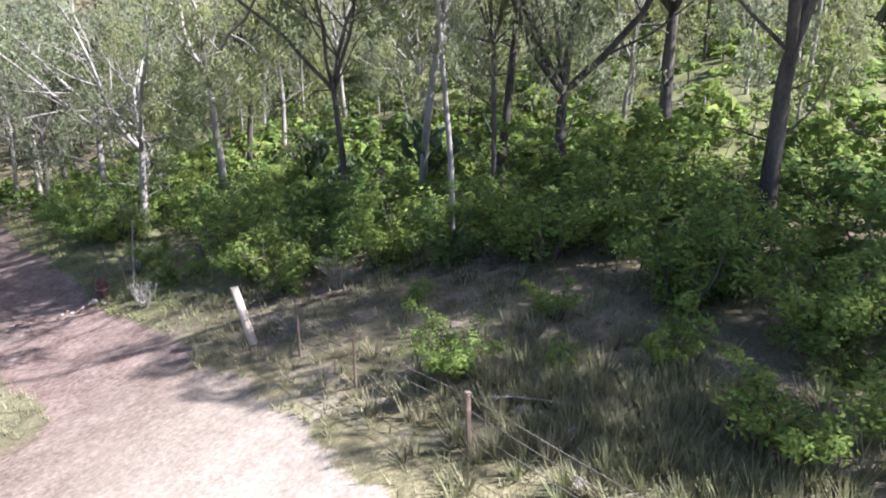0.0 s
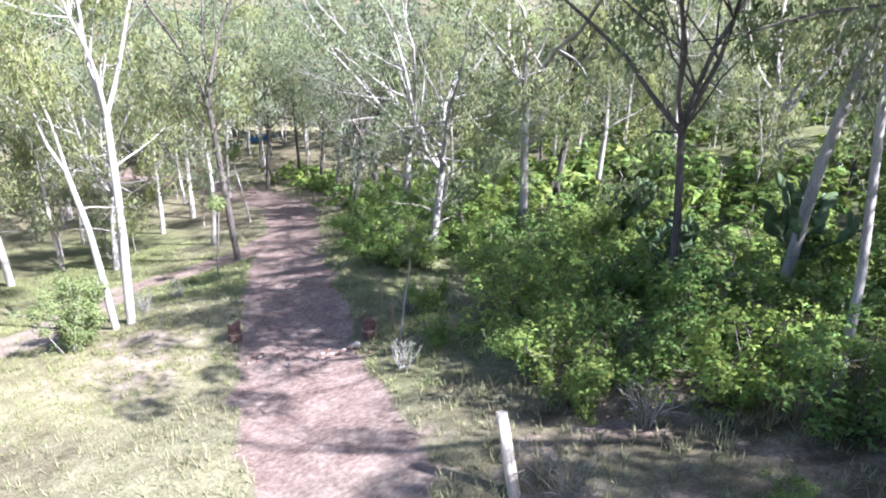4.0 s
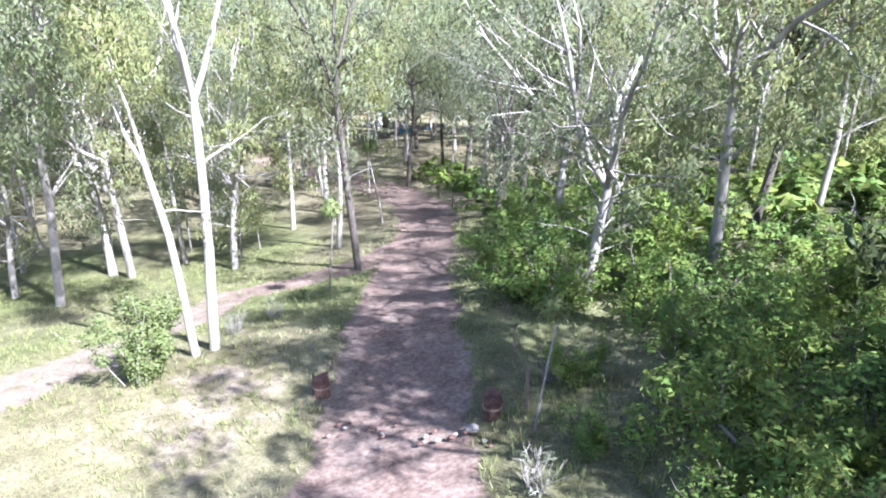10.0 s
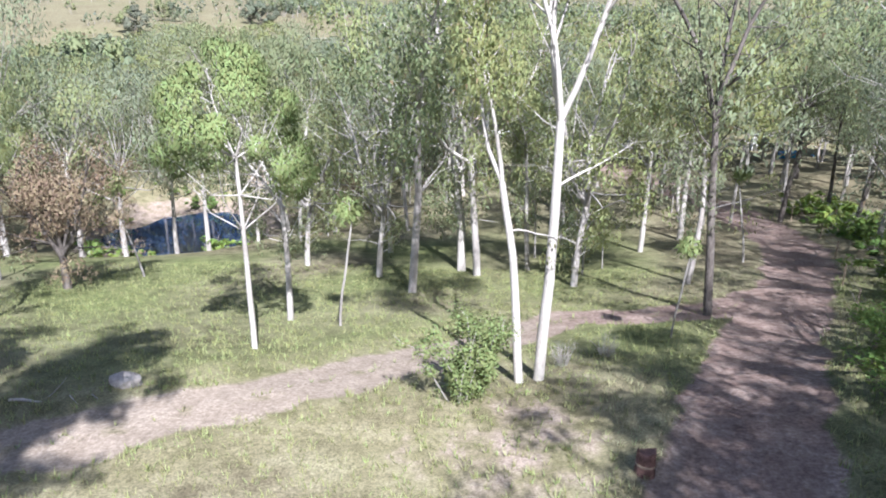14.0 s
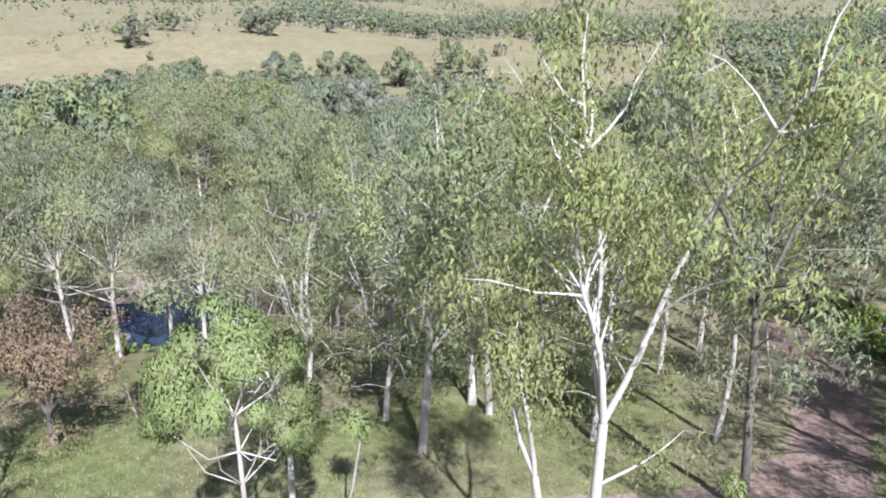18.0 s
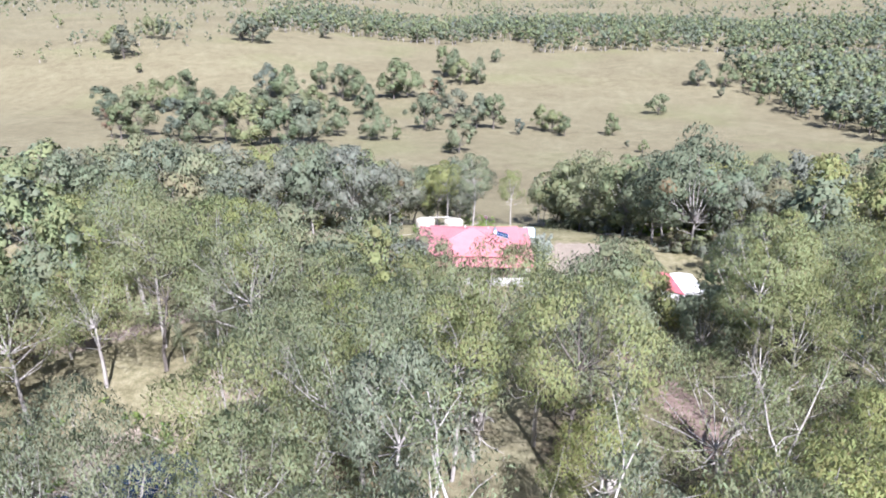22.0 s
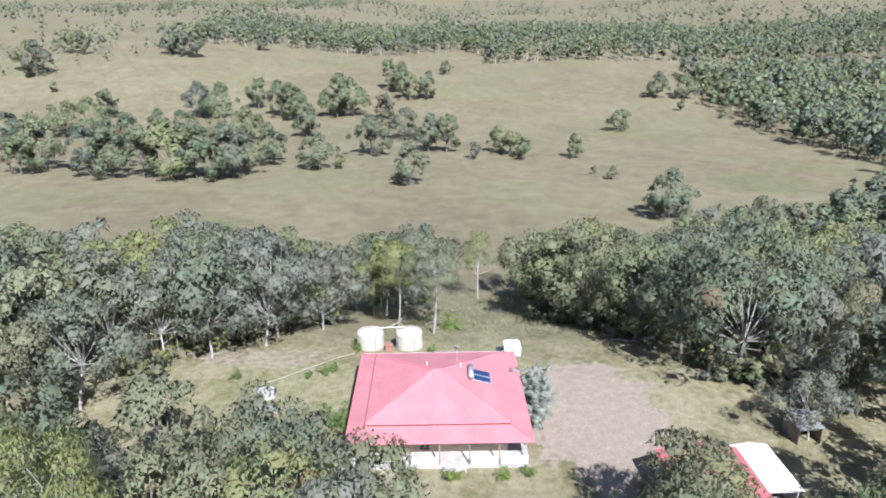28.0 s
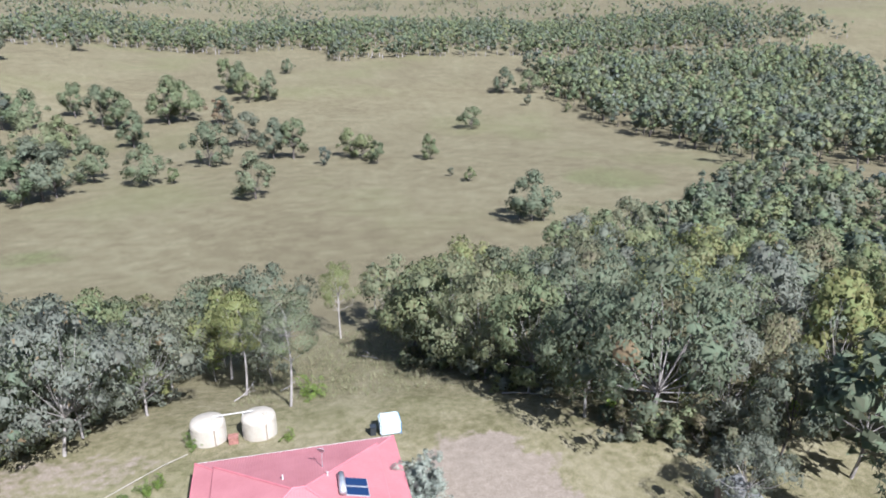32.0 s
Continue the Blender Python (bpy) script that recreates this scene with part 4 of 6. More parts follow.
joined("woodland", LOW, scatter(90, 62, 125, -20, 130, lambda x, y: True, 6.5) + scatter(100, -115, -64, 40, 172, lambda x, y: y < 172 - 0.5 * (-64 - x), 5.5) + scatter(190, 40, 170, 120, 345, lambda x, y: y < 206 + max(0, x - 22) * 0.85 and (x > 75 or below_yard(x, y)), 5.5), "dense gum woodland on the slopes", (BARK_GREY, LEAF_FAR_HAZY))


# --- paddock trees: place and height ---
def paddock_tree(x, y, tall, k=0):
    taken.append((x, y))
    label = ("round-crowned gum tree standing in dry pasture", "low spreading gum tree standing in dry pasture", "tall gum tree standing in dry pasture")[k % 3]
    plant("paddock_tree", PADDOCK[k % 3], x, y, tall / 14.0, dice.uniform(0, 360), label, "tree", "paddock trees", squash=dice.uniform(0.95, 1.15))


for i, q in enumerate(((-27.5, 336.5, 16), (-54.2, 407.2, 20), (-17.7, 415.8, 20), (-27, 418, 18), (-43.3, 456.1, 18), (-3.4, 397.4, 9), (8.7, 416.2, 13), (14, 408, 12), (20.1, 394.9, 11), (44.6, 401.2, 11), (79.9, 483.9, 13), (47.3, 361.1, 4), (52.9, 349.5, 5.5), (-72, 370.9, 16), (-62.1, 371.1, 7), (-95.9, 528.9, 27), (-88, 540, 24), (-63.7, 524, 18), (-41.8, 591.2, 20), (-55, 590, 20), (-72.6, 621.4, 25), (-64, 612, 22), (-32.7, 690.5, 12), (-235.3, 499.2, 19))):
    paddock_tree(*q, i)
for i, q in enumerate(((-254.4, 667.2, 22), (-243, 670, 20), (-265, 668, 21), (-346, 657.7, 19), (-330, 650, 18), (-325.7, 575.8, 24), (-340, 590, 22), (-293.7, 541.6, 8), (125.2, 593.2, 18), (145.1, 593.1, 17), (132.6, 551.6, 8), (152, 525.6, 6), (169.5, 575.6, 18), (-126.7, 813.1, 22), (-209.7, 749, 18), (60.0, 286.0, 15.5), (56.5, 288.0, 7), (63.5, 285.0, 7))):
    paddock_tree(*q, i + 1)
for i, q in enumerate(((-197, 352.8, 19), (-194, 365.6, 24), (-237.6, 455.6, 20), (-166.6, 353.5, 22), (-153.7, 347.8, 22), (-175.7, 402, 21), (-140.7, 348.1, 23), (-183.4, 459, 16), (-127.8, 348.4, 24), (-118.4, 348.7, 24), (-180.6, 510.3, 22), (-168.9, 513.2, 22), (-108, 343.2, 18), (-103.1, 349.1, 22), (-100.5, 355.1, 20), (-152.4, 542.3, 22), (-95.2, 381.3, 18), (-131.5, 522.6, 24), (-120.6, 516, 24), (-100.5, 464.5, 18), (-139.3, 445, 22), (-153.9, 427.4, 21), (-126.9, 445.5, 19), (-221.6, 456.5, 22), (-250.8, 425.9, 21))):
    paddock_tree(*q, i + 2)


def far_wood(x, y):
    """Woods beyond the pasture, open in patches on the hills."""
    if x > 0 and y < 680:
        return x > 160 + 12 * wobble(x, y, 60, 2) + max(0, 480 - y) * 0.02
    edge = 745 + 25 * wobble(x, y, 90, 4) + (60 if -230 < x < 0 else 0)
    if x < -300:
        return y > 900 and wobble(x, y, 160, 8) > -0.05
    return y > edge and (y < 1150 + 0.2 * x or wobble(x, y, 220, 8) > 0.08)


joined("far_woods", EDGE, scatter(950, 150, 430, 335, 740, far_wood, 0, (1.2, 1.7)), "dense eucalypt wood beside the far pasture", (BARK_DARK, LEAF_FAR_HAZY))
wood = scatter(1800, -330, 520, 720, 1050, far_wood, 0, (1.2, 1.8)) + scatter(1000, -1300, 1500, 1050, 2400, far_wood, 0, (1.2, 1.9))
wood += scatter(420, -900, 1000, 560, 2600, lambda x, y: (y > 1150 or x < -320) and not far_wood(x, y), 0, (0.8, 1.4)) + scatter(60, -420, -280, 560, 900, lambda x, y: True, 0, (0.5, 1.1)) + scatter(200, -2200, 2400, 2400, 4200, lambda x, y: wobble(x, y, 300, 8) > 0, 0, (1.6, 2.6))
joined("far_woods", FAR, wood, "distant eucalypt woods across the valley", (BARK_GREY, LEAF_FAR_HAZY))


# --- the house ---
def ribbed(name, dark, light, axis, pitch=0.22, rough=0.58):
    """Painted corrugated steel with ribs that run down the slope."""
    m, n, l, b = material(name, rough, 0.3)
    co = n.new("ShaderNodeTexCoord").outputs["Object"]
    broad, fine = noise_tex(n, l, 0.35, 5, co), noise_tex(n, l, 5.0, 4, co)
    mix = math_node(n, l, 'ADD', math_node(n, l, 'MULTIPLY', broad, 0.7), math_node(n, l, 'MULTIPLY', fine, 0.3))
    l.new(ramp(n, l, mix, ((0.35, dark), (0.65, light))), b.inputs["Base Color"])
    w = n.new("ShaderNodeTexWave")
    w.wave_type, w.bands_direction = 'BANDS', axis
    w.inputs["Scale"].default_value = 0.314 / pitch
    l.new(co, w.inputs["Vector"])
    bump(n, l, b, w.outputs["Fac"], 0.5, 0.03)
    return m


ROOF_X = ribbed("pink_roof_front", (0.345, 0.135, 0.145), (0.425, 0.180, 0.190), 'X')
ROOF_Y = ribbed("pink_roof_side", (0.345, 0.135, 0.145), (0.425, 0.180, 0.190), 'Y')
CAP = surface("roof_capping", (0.42, 0.14, 0.16), (0.50, 0.18, 0.20), 1.0, 0.45, 0.4)
WHITE = surface("white_paint", (0.44, 0.43, 0.41), (0.58, 0.57, 0.545), 1.0, 0.6, 0.3)
CREAM = surface("cream_brick", (0.42, 0.36, 0.285), (0.54, 0.48, 0.39), 1.5, 0.9)
CONCRETE = surface("concrete", (0.27, 0.26, 0.24), (0.40, 0.385, 0.355), 0.8, 0.95)
TIMBER = surface("weathered_timber", (0.14, 0.10, 0.075), (0.30, 0.235, 0.18), 3.0, 0.9, stretch=(1, 1, 0.2))
POLE_WOOD = surface("split_post_wood", (0.30, 0.25, 0.20), (0.56, 0.50, 0.42), 3.0, 0.95, stretch=(1, 1, 0.15), relief=0.7)
RUST = surface("rusty_red", (0.19, 0.085, 0.065), (0.33, 0.17, 0.14), 3.0, 0.9, relief=0.6)
STEEL = surface("galvanised_steel", (0.40, 0.42, 0.44), (0.60, 0.62, 0.63), 2.0, 0.4, 0.5, 0.6)
WIRE = surface("fence_wire", (0.10, 0.085, 0.075), (0.20, 0.18, 0.16), 2.0, 0.7, 0.3, 0.4)
BLUE = surface("blue_tarpaulin", (0.03, 0.18, 0.42), (0.06, 0.30, 0.60), 1.5, 0.6)
STONE = surface("grey_stone", (0.16, 0.14, 0.13), (0.34, 0.32, 0.30), 4.0, 0.95, relief=0.6)
TANKSKIN = surface("cream_tank", (0.33, 0.30, 0.245), (0.43, 0.40, 0.34), 0.7, 0.6, 0.3)
GLASS, _n, _l, _b = material("dark_glass", 0.06, 0.6)
_b.inputs["Base Color"].default_value = (0.03, 0.035, 0.04, 1)
PANEL, _n, _l, _b = material("solar_panel", 0.12, 0.6)
_b.inputs["Base Color"].default_value = (0.012, 0.03, 0.085, 1)


def wall_slab(length, tall, thick, openings, at, turn):
    """A wall with real openings: (from, to, sill, head) along its length."""
    bm = bmesh.new()
    m = pose(*at, 0, 0, turn)
    xs = sorted({0.0, length, *(v for q in openings for v in q[:2])})
    zs = sorted({0.0, tall, *(v for q in openings for v in q[2:])})

    def solid(i, k):
        if not (0 <= i < len(xs) - 1 and 0 <= k < len(zs) - 1):
            return False
        x, z = (xs[i] + xs[i + 1]) / 2, (zs[k] + zs[k + 1]) / 2
        return not any(a < x < b and lo < z < hi for a, b, lo, hi in openings)

    made = {}

    def corner(i, k, s):
        if (i, k, s) not in made:
            made[i, k, s] = bm.verts.new((xs[i], s * thick / 2, zs[k]))
        return made[i, k, s]

    for i in range(len(xs) - 1):
        for k in range(len(zs) - 1):
            if solid(i, k):
                bm.faces.new([corner(i, k, -1), corner(i + 1, k, -1), corner(i + 1, k + 1, -1), corner(i, k + 1, -1)])
                bm.faces.new([corner(i, k, 1), corner(i, k + 1, 1), corner(i + 1, k + 1, 1), corner(i + 1, k, 1)])
                for (a, b), (c, e), near in (((i, k), (i + 1, k), (i, k - 1)), ((i + 1, k), (i + 1, k + 1), (i + 1, k)), ((i + 1, k + 1), (i, k + 1), (i, k + 1)), ((i, k + 1), (i, k), (i - 1, k))):
                    if not solid(*near):
                        bm.faces.new([corner(a, b, -1), corner(a, b, 1), corner(c, e, 1), corner(c, e, -1)])
    bmesh.ops.transform(bm, matrix=m, verts=bm.verts[:])
    return bm


def window_in(parent, at, turn, wide, lo, hi, door=False):
    m = pose(*at, 0, 0, turn)
    bm = bmesh.new()
    for sx in (-1, 1):
        box((0.07, 0.12, hi - lo), (sx * (wide / 2 - 0.035), 0, (lo + hi) / 2), bm=bm)
    for z in (lo + 0.035, hi - 0.035):
        box((wide - 0.14, 0.12, 0.07), (0, 0, z), bm=bm)
    box((0.05, 0.08, hi - lo - 0.14), (0, 0, (lo + hi) / 2), bm=bm)
    bmesh.ops.transform(bm, matrix=m, verts=bm.verts[:])
    frame_ob = part("door" if door else "window", bm, WHITE, parent)
    bm = box((wide - 0.14, 0.02, hi - lo - 0.14), (0, 0.02, (lo + hi) / 2))
    bmesh.ops.transform(bm, matrix=m, verts=bm.verts[:])
    part("pane", bm, GLASS, frame_ob, "dark reflecting glass")


# Red fascia darkened in its colour for the shade under the upper roof.
FASCIA_SHADE = surface("fascia_shade", (0.07, 0.02, 0.025), (0.11, 0.035, 0.04), 2.0, 0.6)


def build_house():
    h = new("house")
    h.matrix_world = pose(-2.75, 133.75, -9.75, 0, 0, 4.2)
    W, D, w, d = 17.5, 17.6, 13.5, 13.2
    part("verandah_floor", box((W - 0.5, D - 0.5, 0.45), (0, 0, 0.05), bevel=0.03), CONCRETE, h, "pale concrete verandah slab")
    eave, low, high, top = 2.95, 3.45, 3.75, 5.6
    # verandah roof: four sloping sides
    o = [(-W / 2, -D / 2), (W / 2, -D / 2), (W / 2, D / 2), (-W / 2, D / 2)]
    q = [(-w / 2, -d / 2), (w / 2, -d / 2), (w / 2, d / 2), (-w / 2, d / 2)]
    e = [(x * 1.03, y * 1.03) for x, y in q]
    for i in range(4):
        j = (i + 1) % 4
        part("verandah_roof", sheet([(*o[i], eave), (*o[j], eave), (*q[j], low), (*q[i], low)]), ROOF_X if i % 2 == 0 else ROOF_Y, h, "pink corrugated verandah roof")
    ridge = [(-0.5, 0, top), (0.5, 0, top)]
    part("roof", sheet([(*e[0], high), (*e[1], high), ridge[1], ridge[0]]), ROOF_X, h)
    part("roof", sheet([(*e[1], high), (*e[2], high), ridge[1]]), ROOF_Y, h)
    part("roof", sheet([(*e[2], high), (*e[3], high), ridge[0], ridge[1]]), ROOF_X, h)
    part("roof", sheet([(*e[3], high), (*e[0], high), ridge[0]]), ROOF_Y, h)
    for i in range(4):
        r = ridge[1] if i in (1, 2) else ridge[0]
        part("hip_capping", rod((*e[i], high + 0.03), (r[0], r[1], r[2] + 0.03), 0.09, sides=6), CAP, h)
        part("hip_capping", rod((*o[i], eave + 0.02), (*q[i], low + 0.02), 0.08, sides=6), CAP, h)
        j = (i + 1) % 4
        part("gutter", rod((*o[i], eave - 0.06), (*o[j], eave - 0.06), 0.075, sides=8), CAP if i != 2 else WHITE, h)
        part("gutter", rod((*e[i], high - 0.08), (*e[j], high - 0.08), 0.06, sides=8), WHITE if i == 2 else CAP, h)
        part("fascia", wall_slab(math.dist(e[i], e[j]) * 0.985, high - low - 0.12, 0.04, (), (e[i][0] * 0.985, e[i][1] * 0.985, low - 0.02), math.degrees(math.atan2(e[j][1] - e[i][1], e[j][0] - e[i][0]))), FASCIA_SHADE, h, "red fascia under the upper roof, painted dark for shade")
    part("hip_capping", rod((ridge[0][0], 0, top + 0.03), (ridge[1][0], 0, top + 0.03), 0.1, sides=6), CAP, h)
    ow, od = w - 0.5, d - 0.5
    fronts = ((1.2, 2.9, 1.1, 2.4), (4.6, 5.6, 0.25, 2.35), (7.2, 9.0, 0.9, 2.4), (10.2, 12.0, 1.1, 2.4))
    for k, (length, at, turn) in enumerate(((ow, (-ow / 2, -od / 2, 0.2), 0), (od, (ow / 2, -od / 2, 0.2), 90), (ow, (ow / 2, od / 2, 0.2), 180), (od, (-ow / 2, od / 2, 0.2), 270))):
        part("wall", wall_slab(length, 3.35, 0.24, fronts, at, turn), CREAM, h, "cream brick wall")
        m = pose(*at, 0, 0, turn)
        for a, b, lo, hi in fronts:
            p = m @ Vector(((a + b) / 2, 0, 0))
            window_in(h, tuple(p), turn, b - a, lo, hi, lo < 0.5)
    for k in range(7):
        for s in (-1, 1):
            t = -1 + k / 3
            part("verandah_post", box((0.11, 0.11, eave - 0.2), (t * (W / 2 - 0.35), s * (D / 2 - 0.35), (eave + 0.2) / 2), bevel=0.01), TIMBER, h)
            if 0 < k < 6:
                part("verandah_post", box((0.11, 0.11, eave - 0.2), (s * (W / 2 - 0.35), t * (D / 2 - 0.35), (eave + 0.2) / 2), bevel=0.01), TIMBER, h)
    for k in range(6):      # white boards along the front, with an opening at the steps
        if k != 3:
            x = (-1 + k / 3 + 1 / 6) * (W / 2 - 0.35)
            part("balustrade", box((2.55, 0.05, 0.85), (x, -D / 2 + 0.33, 0.75), bevel=0.01), WHITE, h, "white boarded balustrade")
    for k in range(2):
        part("step", box((2.2, 0.32, 0.14), (1.4, -D / 2 + 0.05 - 0.32 * k, 0.13 - 0.12 * k), bevel=0.01), CONCRETE, h)
    for x, y in ((-1.2, 2.0), (2.3, 1.6)):
        part("vent_pipe", rod((x, y, 4.7), (x, y, 5.5), 0.06), WHITE, h, "white vent pipe")
    tagged(h, "single-storey house with a faded pink iron roof and wide verandahs", "house")
    # solar water heater on the right-hand slope
    s = new("solar_water_heater")
    s.matrix_world = h.matrix_world @ pose(4.1, 0.4, 4.48, 0, 15, 0)
    part("storage_tank", rod((-0.9, -1.15, 0.42), (-0.9, 1.15, 0.42), 0.28, sides=18), STEEL, s, "white-grey storage cylinder", True)
    for y in (-0.57, 0.57):
        p = part("panel", box((1.9, 1.05, 0.08), (0.35, y, 0.14), bevel=0.01), STEEL, s, "dark blue glazed solar collector")
        part("glazing", box((1.78, 0.94, 0.02), (0.35, y, 0.19)), PANEL, p)
    for y in (-0.8, 0.8):
        part("bracket", box((2.6, 0.05, 0.06), (0.1, y, 0.05)), STEEL, s)
    tagged(s, "blue solar water heater with a steel cylinder on the pink roof", "water heater")
    a = new("satellite_dish")
    a.matrix_world = h.matrix_world @ pose(2.0, 3.4, 4.65, 0, 0, 150)
    part("mast", rod((0, 0, -0.1), (0, 0, 1.0), 0.03), STEEL, a)
    bm = bmesh.new()
    bmesh.ops.create_uvsphere(bm, u_segments=20, v_segments=16, radius=0.9, matrix=pose(0, 0.8, 1.3, 60, 0, 0))
    tip = (Matrix.Rotation(radians(60), 3, 'X') @ Vector((0, 0, 1)))
    bmesh.ops.delete(bm, geom=[v for v in bm.verts if (v.co - Vector((0, 0.8, 1.3))).dot(tip) < 0.78], context='VERTS')
    bmesh.ops.solidify(bm, geom=bm.faces[:], thickness=0.03)
    part("dish", bm, STEEL, a, smooth=True)
    part("arm", rod((0, 0, 1.0), (0, -0.3, 1.75), 0.02), STEEL, a)
    tagged(a, "grey satellite dish on the back slope of the roof", "satellite dish")
    return h


build_house()


# --- water tanks and things in the yard ---
def water_tank(x, y):
    t = base_at("water_tank", x, y, 20)
    bm = bmesh.new()
    prof = [(1.72, -0.4), (1.72, 0.0), (1.72, 2.1), (1.66, 2.28), (1.5, 2.36), (0.5, 2.62), (0.0, 2.64)]
    rings = [[bm.verts.new((r * math.cos(k * math.pi / 20), r * math.sin(k * math.pi / 20), z)) for k in range(40)] for r, z in prof[:-1]]
    for a, b in zip(rings, rings[1:]):
        for k in range(40):
            bm.faces.new((a[k], a[(k + 1) % 40], b[(k + 1) % 40], b[k]))
    cap = bm.verts.new((0, 0, 2.64))
    for k in range(40):
        bm.faces.new((rings[-1][k], rings[-1][(k + 1) % 40], cap))
    part("body", bm, TANKSKIN, t, smooth=True)
    for k in range(5):
        bm = bmesh.new()
        bmesh.ops.create_cone(bm, cap_ends=True, segments=40, radius1=1.745, radius2=1.745, depth=0.06, matrix=pose(0, 0, 0.35 + 0.4 * k))
        part("rib", bm, TANKSKIN, t)
    part("inlet_hatch", rod((0.55, -0.5, 2.5), (0.55, -0.5, 2.72), 0.24, sides=16), TANKSKIN, t, "round lidded hatch")
    part("overflow_pipe", rod((0.3, -1.78, 0.0), (0.3, -1.78, 2.1), 0.045), TIMBER, t, "dark overflow pipe")
    return tagged(t, "cream round rainwater tank with a domed top behind the house", "water tank", "rainwater tanks")


water_tank(-12.8, 151.4)
water_tank(-7.8, 151.7)
pipe = base_at("inlet_pipe", -10.3, 151.6)
part("pipe", rod((-1.9, -0.2, 2.75), (2.0, 0.1, 2.85), 0.06), WHITE, pipe)
for x in (-1.0, 1.0):
    part("stay", rod((x, 0, 0), (x, 0, 2.78), 0.04), WHITE, pipe)
tagged(pipe, "white plastic pipe joining the two water tanks", "pipe")
pump = base_at("pump_box", -10.25, 150.3, 5)
part("body", box((0.9, 0.8, 0.75), (0, 0, 0.37), bevel=0.03), RUST, pump)
part("lid", box((1.0, 0.9, 0.08), (0, 0, 0.79), bevel=0.02), RUST, pump)
tagged(pump, "red pump box between the water tanks", "pump box")


def lay_pipe(name, line, r, mat, label):
    """A pipe that lies over the ground through the given places."""
    g = Growth(3)
    pts = []
    for (ax, ay), (bx, by) in zip(line, line[1:]):
        n = max(2, int(math.hypot(bx - ax, by - ay) / 1.2))
        for i in range(n):
            x, y = ax + (bx - ax) * i / n, ay + (by - ay) * i / n
            pts.append(Vector((x, y, ground(x, y) + r + 0.12)))
    g.tube(pts, [r] * len(pts), 6)
    return tagged(new(name, mesh_of(name, g.v, g.f, mat, True)), label, "pipe")


lay_pipe("drain_pipe", ((-14.4, 148.6), (-16.3, 147.0), (-21.5, 141.4), (-23.6, 139.6), (-25.2, 135.2), (-26.4, 132.4)), 0.04, TANKSKIN, "dull cream drain pipe lying across the lawn")
lid = base_at("septic_lid", -22.4, 137.6)
bm = bmesh.new()
bmesh.ops.create_cone(bm, cap_ends=True, segments=28, radius1=1.25, radius2=1.18, depth=0.7, matrix=pose(0, 0, 0.1))
part("cover", bm, CONCRETE, lid)
part("inspection_cap", rod((0.2, 0, 0.44), (0.2, 0, 0.52), 0.2, sides=16), WHITE, lid)
part("riser", rod((0.7, 0.3, 0.44), (0.7, 0.3, 0.75), 0.05), WHITE, lid)
tagged(lid, "round pale concrete septic tank lid in the lawn", "tank lid")

table = base_at("garden_bench", -21.2, 133.6, 20)
part("top", box((1.9, 0.8, 0.05), (0, 0, 0.72)), STEEL, table)
for x in (-0.8, 0.8):
    for y in (-0.3, 0.3):
        part("leg", rod((x, y, 0), (x, y, 0.7), 0.025), STEEL, table)
tagged(table, "steel garden bench table on the lawn", "table")
barrel = base_at("barrel", -19.9, 132.9)
part("body", rod((0, 0, 0), (0, 0, 0.85), 0.28, sides=18), TIMBER, barrel)
part("rim", rod((0, 0, 0.85), (0, 0, 0.89), 0.3, sides=18), STEEL, barrel)
tagged(barrel, "dark barrel standing on the lawn", "barrel")

PALE_TARP = surface("pale_tarpaulin", (0.40, 0.50, 0.55), (0.55, 0.63, 0.66), 1.5, 0.6, 0.3)
coop = base_at("covered_cage", 5.4, 149.6, 4)
part("cover", box((2.1, 2.1, 1.45), (0, 0, 0.92), bevel=0.15), PALE_TARP, coop, "pale blue-white sheet cover with rounded edges")
part("side_sheet", box((0.05, 2.0, 1.25), (1.08, 0, 0.82), bevel=0.01), BLUE, coop, "blue tarpaulin side")
for x in (-0.95, 0.95):
    for y in (-0.95, 0.95):
        part("leg", box((0.08, 0.08, 0.3), (x, y, 0.1)), STEEL, coop)
tagged(coop, "white and blue covered cage beside the house", "cage")
bin_ob = base_at("rubbish_bin", 3.7, 149.2)
part("body", box((0.6, 0.7, 0.95), (0, 0, 0.5), bevel=0.04), GLASS, bin_ob)
part("lid", box((0.64, 0.76, 0.06), (0, 0, 1.0), bevel=0.02), GLASS, bin_ob)
tagged(bin_ob, "black rubbish bin behind the house", "bin")

# open-sided stock shelter at the wood's edge
sh = base_at("stock_shelter", 33.6, 132.2, 8)
part("roof", sheet([(-1.3, -1.6, 1.75), (1.3, -1.6, 1.9), (1.3, 1.6, 2.2), (-1.3, 1.6, 2.05)], 0.05), ribbed("dull_iron", (0.14, 0.145, 0.145), (0.24, 0.245, 0.24), 'X', rough=0.6), sh, "dull corrugated iron roof")
for x in (-1.2, 1.2):
    part("side_wall", box((0.05, 2.9, 1.7), (x, 0, 0.85)), TIMBER, sh)
    for y in (-1.45, 1.45):
        part("post", box((0.1, 0.1, 1.9), (x * 0.94, y, 0.9)), TIMBER, sh)
part("back_wall", box((2.35, 0.05, 1.9), (0, 1.48, 0.95)), TIMBER, sh)
tagged(sh, "small dark timber stock shelter with an iron roof", "shelter")


